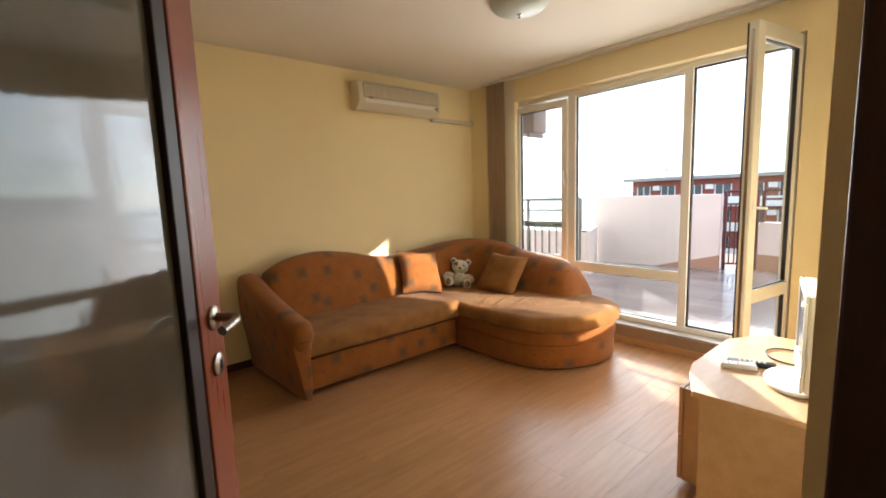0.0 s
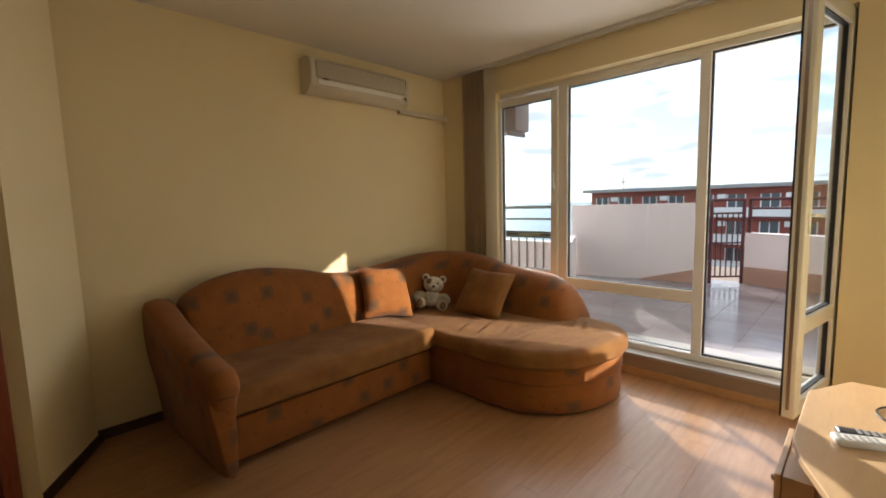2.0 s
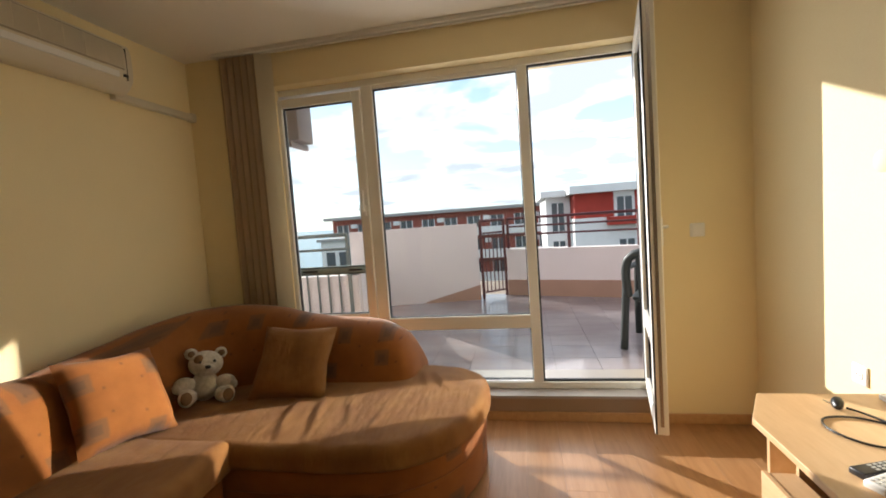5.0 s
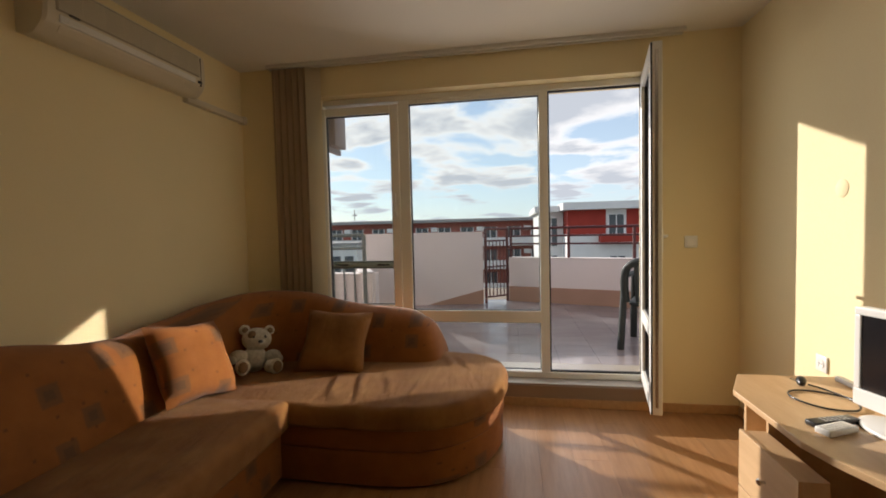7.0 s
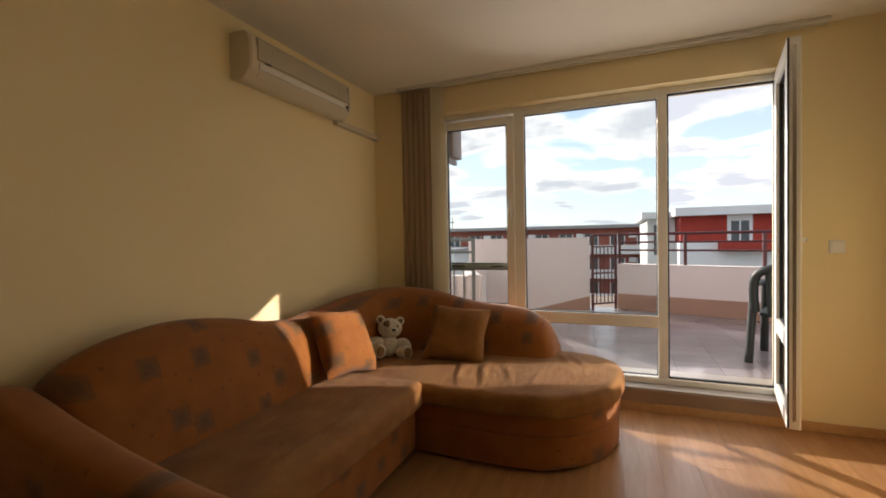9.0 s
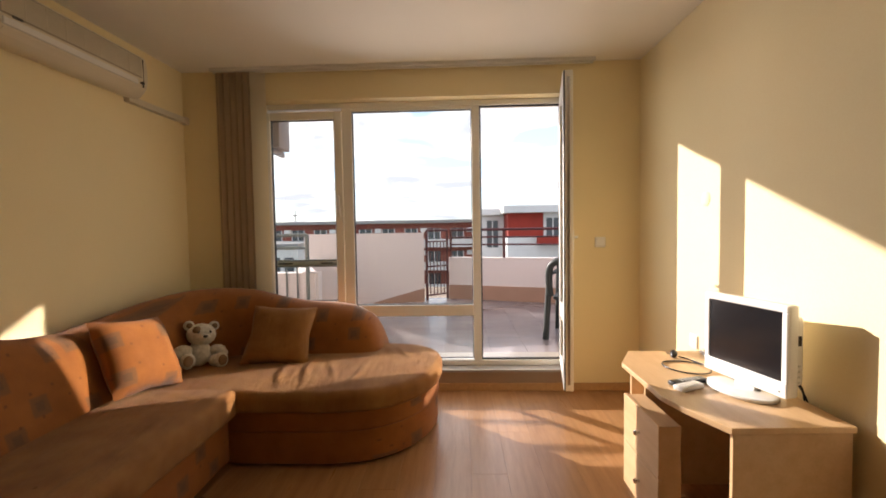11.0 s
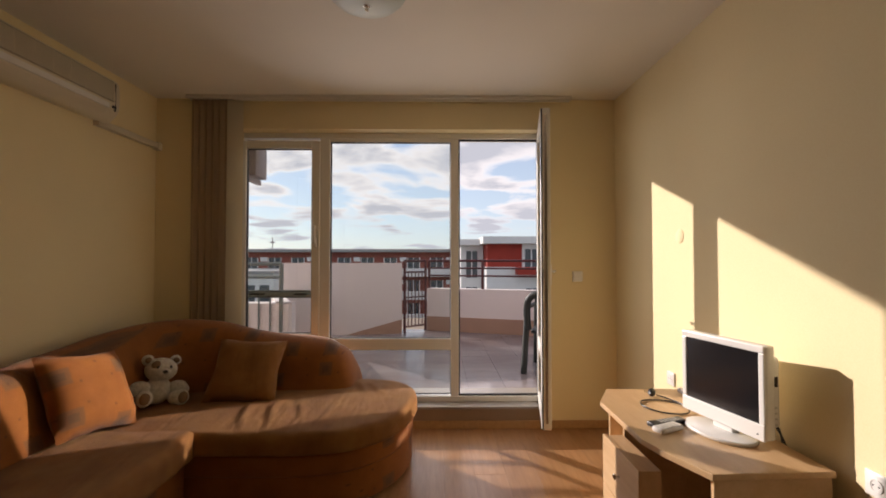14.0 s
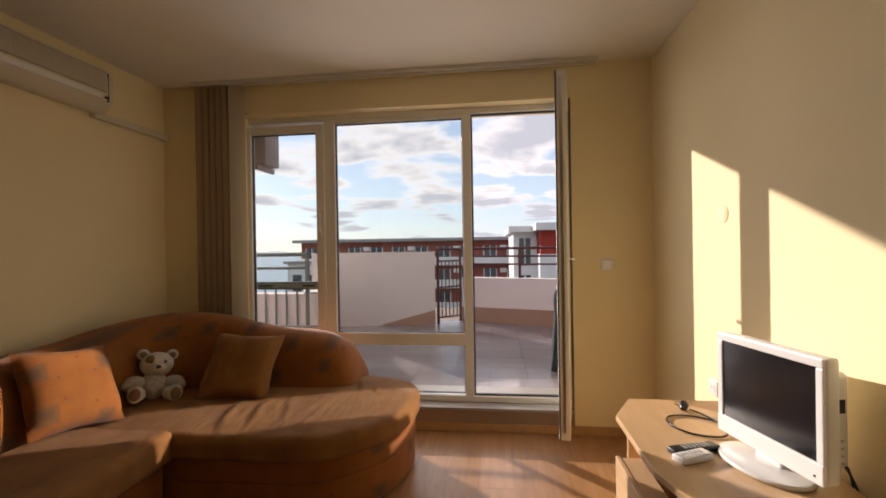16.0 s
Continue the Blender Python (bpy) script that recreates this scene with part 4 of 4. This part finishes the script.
# ---- sockets, switch ----
def socket(name, label, category, at, kind):
    ob = thing(name, label, category, at=at)
    part("plate", box(-0.041, 0.041, -0.010, 0, -0.041, 0.041, 0.006, seg=3), M["white_plastic"], ob, "", 50)
    if kind == "socket":
        cup = moved(lathe([(0.022, 0.0), (0.022, 0.004), (0.017, 0.004), (0.017, 0.0028)], 24), pose(0, -0.0085, 0, 90))
        part("outlet", cup, M["white_plastic"], ob, "recessed round outlet", 50)
        for s in (-1, 1):
            part("hole", moved(lathe([(0.0028, 0), (0.0028, 0.002)], 8), pose(s * 0.0095, -0.0106, 0, 90)), M["black_plastic"], ob)
    else:
        part("rocker", box(-0.027, 0.027, -0.014, -0.009, -0.027, 0.027, 0.002), M["white_plastic"], ob)
    return ob


socket("socket", "white wall socket on the yellow wall by the table", "socket", pose(2.225, YT, 0.60, 0, 0, 180), "socket")
socket("socket", "white wall socket on the yellow wall above the table", "socket", pose(3.45, YT, 0.605, 0, 0, 180), "socket")
socket("light_switch", "white light switch on the yellow wall near the balcony door", "switch", pose(XW, 1.168, 1.19, 0, 0, -90), "switch")
vent = thing("junction_cover", "small round wall cover painted yellow like the wall", "junction cover", at=pose(3.345, YT, 1.46, 90, 0, 180))
part("cover", lathe([(0.042, 0), (0.042, 0.0015), (0.040, 0.003)], 28), M["wall"], vent, "", 50)


# ---- terrace ----
ZF = 0.17
structure("terrace_slab", box(XO, 9.4, -2.6, 8.0, -0.20, ZF - 0.008), M["riser"], "concrete slab under the terrace tiles")
structure("facade_left", box(XO - 0.001, XO + 0.03, 4.04, 8.0, ZF - 0.1, 3.2), M["render_white"], "pinkish white rendered outside wall")
structure("facade_right", box(XO - 0.001, XO + 0.03, -2.6, 1.36, ZF - 0.1, 3.2), M["render_white"], "pinkish white rendered outside wall")
structure("facade_head", box(XO - 0.001, XO + 0.03, 1.36, 3.90, 2.40, 3.2), M["render_white"], "pinkish white rendered lintel over the window")
# unseen slab, added to cut the sun along the wall patch's top edge
structure("overhang", box(XO, 5.50, -2.6, 8.0, 2.67, 2.85, 0.01), M["render_white"], "unseen white rendered overhang, added to cut the sun over the terrace")


def wall_run(name, label, a, b, z1, thick, mat, z0=ZF - 0.01, cap=0.0):
    a, b = Vector((*a, 0)), Vector((*b, 0))
    w = (b - a).length
    m = pose(a.x, a.y, 0, 0, 0, math.degrees(math.atan2(b.y - a.y, b.x - a.x)))
    ob = structure(name, moved(box(0, w, 0, thick, z0, z1, 0.006), m), mat, label)
    return ob, m, w


high, high_m, high_w = wall_run("parapet_high", "tall pinkish white rendered parapet wall on the terrace", (7.60, 2.84), (7.25, 4.63), 1.266, -0.22, M["render_white"])
bm = bmesh.new()
side = [(0, ZF), (0, 0.385), (0.80, ZF + 0.015), (0.80, ZF)]
faces = [[bm.verts.new((x, y, z)) for x, z in side] for y in (0.018, -0.004)]
bm.faces.new(faces[0])
bm.faces.new(faces[1][::-1])
for k in range(4):
    bm.faces.new((faces[0][k], faces[0][(k + 1) % 4], faces[1][(k + 1) % 4], faces[1][k]))
part("skirting", moved(bm, high_m), M["terracotta"], high, "tapering terracotta skirting")

low_r, low_m, low_w = wall_run("parapet_low", "low pinkish white rendered parapet below a dark red railing", (6.76, -0.95), (7.88, 2.45), 0.850, -0.20, M["render_white"])
part("skirting", moved(box(0, low_w, -0.002, 0.016, ZF, 0.40, 0.003), low_m), M["terracotta"], low_r, "terracotta tile skirting")
low_l, left_m, left_w = wall_run("parapet_far", "low pinkish white rendered parapet at the sea side", (6.10, 4.08), (6.25, 8.0), 0.79, -0.20, M["render_white"])

wall_run("parapet_link", "short low pinkish white parapet joining the tall wall to the sea-side parapet", (7.22, 4.55), (6.12, 4.06), 0.79, -0.16, M["render_white"])


def railing(label, a, b, rails, posts, post_z, mat, bars=None):
    ob = thing("railing", label, "railing")
    a, b = Vector((*a, 0)), Vector((*b, 0))
    way = b - a
    for z, r in rails:
        part("rail", tube([(*a.xy, z), (*b.xy, z)], r, 8), mat, ob, "", 60)
    for k in range(posts):
        p = a + way * (k / (posts - 1))
        part("post", box(p.x - 0.02, p.x + 0.02, p.y - 0.02, p.y + 0.02, post_z, rails[0][0], 0.003), mat, ob)
    if bars:
        count, z0, z1 = bars
        for k in range(1, count):
            p = a + way * (k / count)
            part("bar", box(p.x - 0.008, p.x + 0.008, p.y - 0.008, p.y + 0.008, z0, z1), mat, ob)
    return ob


railing("dark red iron railing of three bars on the low parapet", (6.84, -0.98), (7.95, 2.42), ((1.30, 0.020), (1.18, 0.014), (1.06, 0.014)), 5, 0.850, M["maroon"])
railing("dark red iron gate railing between the parapets", (7.64, 2.80), (7.90, 2.48), ((1.30, 0.020), (1.12, 0.013), (0.26, 0.013), (0.72, 0.012)), 2, ZF, M["maroon"], (6, 0.26, 1.12))
railing("grey-green metal railing at the sea side of the terrace", (6.08, 4.17), (6.22, 8.0), ((1.268, 0.022), (1.105, 0.016), (0.88, 0.016)), 5, ZF, M["dark_rail"], (28, ZF, 0.87))
guard = thing("window_guard", "pale grey-green metal guard rail fixed across the narrow window", "guard rail")
part("bar", box(4.4265, 4.452, 3.19, 3.856, 1.017, 1.057, 0.004), M["pale_rail"], guard, "", 60)
for z0, z1 in ((1.057, 1.069), (1.007, 1.017)):
    part("lip", box(4.4265, 4.462, 3.19, 3.856, z0, z1, 0.002), M["dark_rail"], guard, "dark metal edge strip")
# dark strips put where the brackets' shadows fall on the bar
for y0, y1 in ((3.36, 3.465), (3.71, 3.83)):
    part("slot", box(4.4245, 4.4275, y0, y1, 1.030, 1.044, 0.001), M["gasket"], guard, "dark strip for bracket shadow")


def garden_chair():
    ob = thing("garden_chair", "dark green plastic garden armchair on the terrace", "chair", at=pose(5.33, 1.03, ZF, 0, 0, 64))
    mat = M["green_plastic"]
    part("seat", prism(smooth_line([(-0.23, -0.22), (0.0, -0.25), (0.23, -0.22), (0.25, 0.0), (0.21, 0.22), (0.0, 0.235), (-0.21, 0.22), (-0.25, 0.0)], 4, True), 0.40, 0.435, 0.012, 3), mat, ob, "", 60)
    for sx in (-1, 1):
        for y, dy in ((-0.22, -0.05), (0.20, 0.08)):
            z1 = 0.66 if y < 0 else 0.62
            part("leg", tube([(sx * 0.285, y + dy, 0.0), (sx * 0.275, y + dy * 0.4, 0.35), (sx * 0.265, y, z1)], 0.033, 8), mat, ob, "", 60)
        part("armrest", tube(smooth_line([(sx * 0.26, -0.27, 0.62), (sx * 0.275, -0.22, 0.66), (sx * 0.28, 0.0, 0.66), (sx * 0.25, 0.22, 0.69)], 4), 0.026, 8), mat, ob, "", 60)
    rim = smooth_line([(-0.25, 0.22, 0.44), (-0.255, 0.26, 0.62), (-0.22, 0.30, 0.76), (-0.10, 0.325, 0.82), (0.10, 0.325, 0.82), (0.22, 0.30, 0.76), (0.255, 0.26, 0.62), (0.25, 0.22, 0.44)], 5)
    back = part("backrest", tube(rim, 0.036, 8), mat, ob, "", 60)
    for k in range(5):
        x = -0.14 + 0.07 * k
        part("back_slat", tube([(x, 0.225, 0.43), (x, 0.275, 0.62), (x, 0.322, 0.81)], 0.025, 8), mat, back, "", 60)


garden_chair()


def outdoor_unit():
    ob = thing("outdoor_unit", "mauve-grey outdoor air-conditioner unit hung on the outside wall", "air conditioner")
    part("case", box(4.655, 4.90, 3.885, 4.66, 2.07, 2.62, 0.012), M["mauve_plastic"], ob, "", 50)
    for z in (2.025, ):
        for y in (3.95, 4.56):
            part("bracket", box(4.65, 4.93, y, y + 0.035, z, z + 0.045, 0.003), M["mauve_plastic"], ob)
    part("grille", moved(lathe([(0.21, 0), (0.21, 0.008), (0.05, 0.012)], 28), pose(4.90, 4.34, 2.35, 0, 90, 0)), M["ac_dark"], ob, "dark round fan grille", 40)


outdoor_unit()


# ---- the distance ----
ground = structure("ground", box(-60, 2500, -2500, 2500, -13.2, -13.0), plaster("far_ground_green_brown", (0.10, 0.11, 0.07), 1.0, 0.4), "wide far ground of grass and paving")
sea = structure("water", box(95, 2600, 62, 2600, -12.99, -12.9), material("grey_blue_sea", (0.10, 0.20, 0.26), 0.25), "calm grey-blue sea beyond the hotels")


def hotel(name, label, x, y0, y1, top, storeys, deep, bay, rail_white=True):
    """A long block facing the terrace: red upper walls, white balcony bands, windows with frames."""
    ob = thing(name, label, "building")
    base = -13.0
    part("wall", box(x, x + deep, y0, y1, base, top - 0.35), M["far_brick"], ob)
    part("roof", box(x - 0.9, x + deep, y0 - 0.5, y1 + 0.9, top - 0.40, top, 0.03), M["far_grey"], ob, "flat grey roof with an overhang")
    count = int((y1 - y0) / bay)
    h = 2.95
    for s in range(storeys):
        z = top - 0.40 - h * (s + 1)
        part("balcony_band", box(x - 1.1, x - 0.02, y0, y1, z - 0.2, z + 0.85, 0.02), M["far_white"], ob, "white balcony parapet band")
        for k in range(count):
            y = y0 + (k + 0.5) * bay
            win = part("window", box(x - 0.06, x + 0.02, y - bay * 0.27, y + bay * 0.27, z + 0.15, z + 2.25), M["far_glass"], ob)
            part("window_frame", box(x - 0.09, x - 0.062, y - 0.04, y + 0.04, z + 0.15, z + 2.25), M["far_white"], win)
            for dy in (-bay * 0.27, bay * 0.27):
                part("window_frame", box(x - 0.09, x - 0.062, y + dy - 0.05, y + dy + 0.05, z + 0.15, z + 2.25), M["far_white"], win)
            if k % 2 == 0 and s < 2:
                part("condenser", box(x - 0.4, x - 0.05, y + bay * 0.31, y + bay * 0.31 + 0.8, z + 1.75, z + 2.3, 0.02), M["far_white"], ob, "white air-conditioner box")
    return ob


hotel("hotel_block", "long low red and white hotel with a flat grey roof", 57, -14, 28.0, 2.62, 4, 14, 3.0)
mast = thing("roof_mast", "thin antenna mast on the hotel roof", "mast")
part("pole", tube([(59, 24.6, 2.6), (59, 24.6, 4.3)], 0.06, 6), M["far_grey"], mast)
part("aerial", box(58.85, 59.15, 24.3, 24.9, 3.5, 3.65), M["far_grey"], mast)


def red_house():
    ob = thing("apartment_block", "red and white apartment block with a white roof edge", "building")
    part("wall", box(34, 48, -22, -1.5, -1.0, 2.55), M["far_red"], ob, "red top storey")
    part("wall", box(33.6, 48, -22, -1.4, -13, 0.72), M["far_white"], ob, "white lower storeys")
    part("side_wall", box(36.5, 48, -1.45, 0.4, -13, 2.45), M["far_white"], ob, "white side wing")
    part("roof", box(33.2, 48.5, -22, -1.1, 2.50, 3.05, 0.02), M["far_white"], ob, "white roof edge")
    part("roof", box(35.8, 48.5, -1.1, 0.8, 2.45, 2.95, 0.02), M["far_white"], ob, "white roof edge")
    part("balcony", box(32.6, 33.6, -6.6, -3.6, 0.15, 0.72, 0.02), M["far_red"], ob, "dark red balcony")
    part("recess", box(33.96, 34.02, -5.6, -4.2, -0.3, 2.5), M["far_white"], ob)
    for y, z0, z1 in ((-4.9, -0.2, 2.1), (-4.9, -3.2, -0.9), (-10.5, -0.2, 2.1), (-15.5, -0.2, 2.1), (-10.5, -3.2, -0.9)):
        x = 33.95 if z0 > -1 else 33.58
        win = part("window", box(x - 0.04, x + 0.04, y - 0.55, y + 0.55, z0, z1), M["far_glass"], ob)
        part("window_frame", box(x - 0.07, x - 0.042, y - 0.04, y + 0.04, z0, z1), M["far_white"], win)
        for dy in (-0.55, 0.55):
            part("window_frame", box(x - 0.07, x - 0.042, y + dy - 0.05, y + dy + 0.05, z0, z1), M["far_white"], win)
    for y, z0, z1 in ((-0.5, -0.2, 2.0), (-0.5, -3.2, -1.0)):
        win = part("window", box(36.42, 36.52, y - 0.45, y + 0.45, z0, z1), M["far_glass"], ob)
        part("window_frame", box(36.38, 36.415, y - 0.04, y + 0.04, z0, z1), M["far_white"], win)


red_house()
low_house = thing("low_house", "grey-blue low building between the hotels", "building")
part("wall", box(46, 54, 19.5, 24.5, -13, -0.2), M["far_white"], low_house)
part("roof", box(45.6, 54.4, 19.2, 24.8, -0.2, 0.1, 0.02), M["far_grey"], low_house)
for k in range(3):
    part("window", box(45.94, 46.02, 19.9 + 1.5 * k, 20.9 + 1.5 * k, -3.2, -1.4), M["far_glass"], low_house)


# ---- pieces: floor planks and terrace tiles ----
floor_ob = bpy.data.objects["floor"]
PL, PW = 1.29, 0.192
plank_mesh = mesh_from("plank", box(-PL / 2 + 0.0003, PL / 2 - 0.0003, -PW / 2 + 0.0003, PW / 2 - 0.0003, -0.012, 0.0, 0.0004, seg=1), M["plank"])


def clipped_plank(x0, x1, y0, y1):
    return mesh_from("plank", box(x0, x1, y0, y1, -0.012, 0.0, 0.0004, seg=1), M["plank"])


row = 0
y = 0.70
while y < 4.58:
    y1 = min(y + PW, 4.60)
    x = -1.35 - PL * ((row * 0.37) % 1.0)
    while x < XW - 0.005:
        a, b = max(x, -1.35), min(x + PL, XW)
        if b - a > 0.02:
            if b - a > PL - 0.001 and y1 - y > PW - 0.001:
                ob = new("plank", plank_mesh)
                ob.location = ((a + b) / 2, (y + y1) / 2, 0)
            else:
                cx, cy = (a + b) / 2, (y + y1) / 2
                ob = new("plank", clipped_plank(a - cx + 0.0003, b - cx - 0.0003, y - cy + 0.0003, y1 - cy - 0.0003))
                ob.location = (cx, cy, 0)
            ob.parent = floor_ob
        x += PL
    y += PW
    row += 1

slab = bpy.data.objects["terrace_slab"]
T = 0.333
tile_mesh = mesh_from("tile", box(-T / 2 + 0.0006, T / 2 - 0.0006, -T / 2 + 0.0006, T / 2 - 0.0006, -0.010, 0.0, 0.001, seg=1), M["tile"])
for j in range(10):
    for k in range(21):
        x, y = XO + 0.03 + T * (j + 0.5), -1.0 + T * (k + 0.5)
        ob = new("tile", tile_mesh)
        ob.location, ob.parent = (x, y, ZF), slab
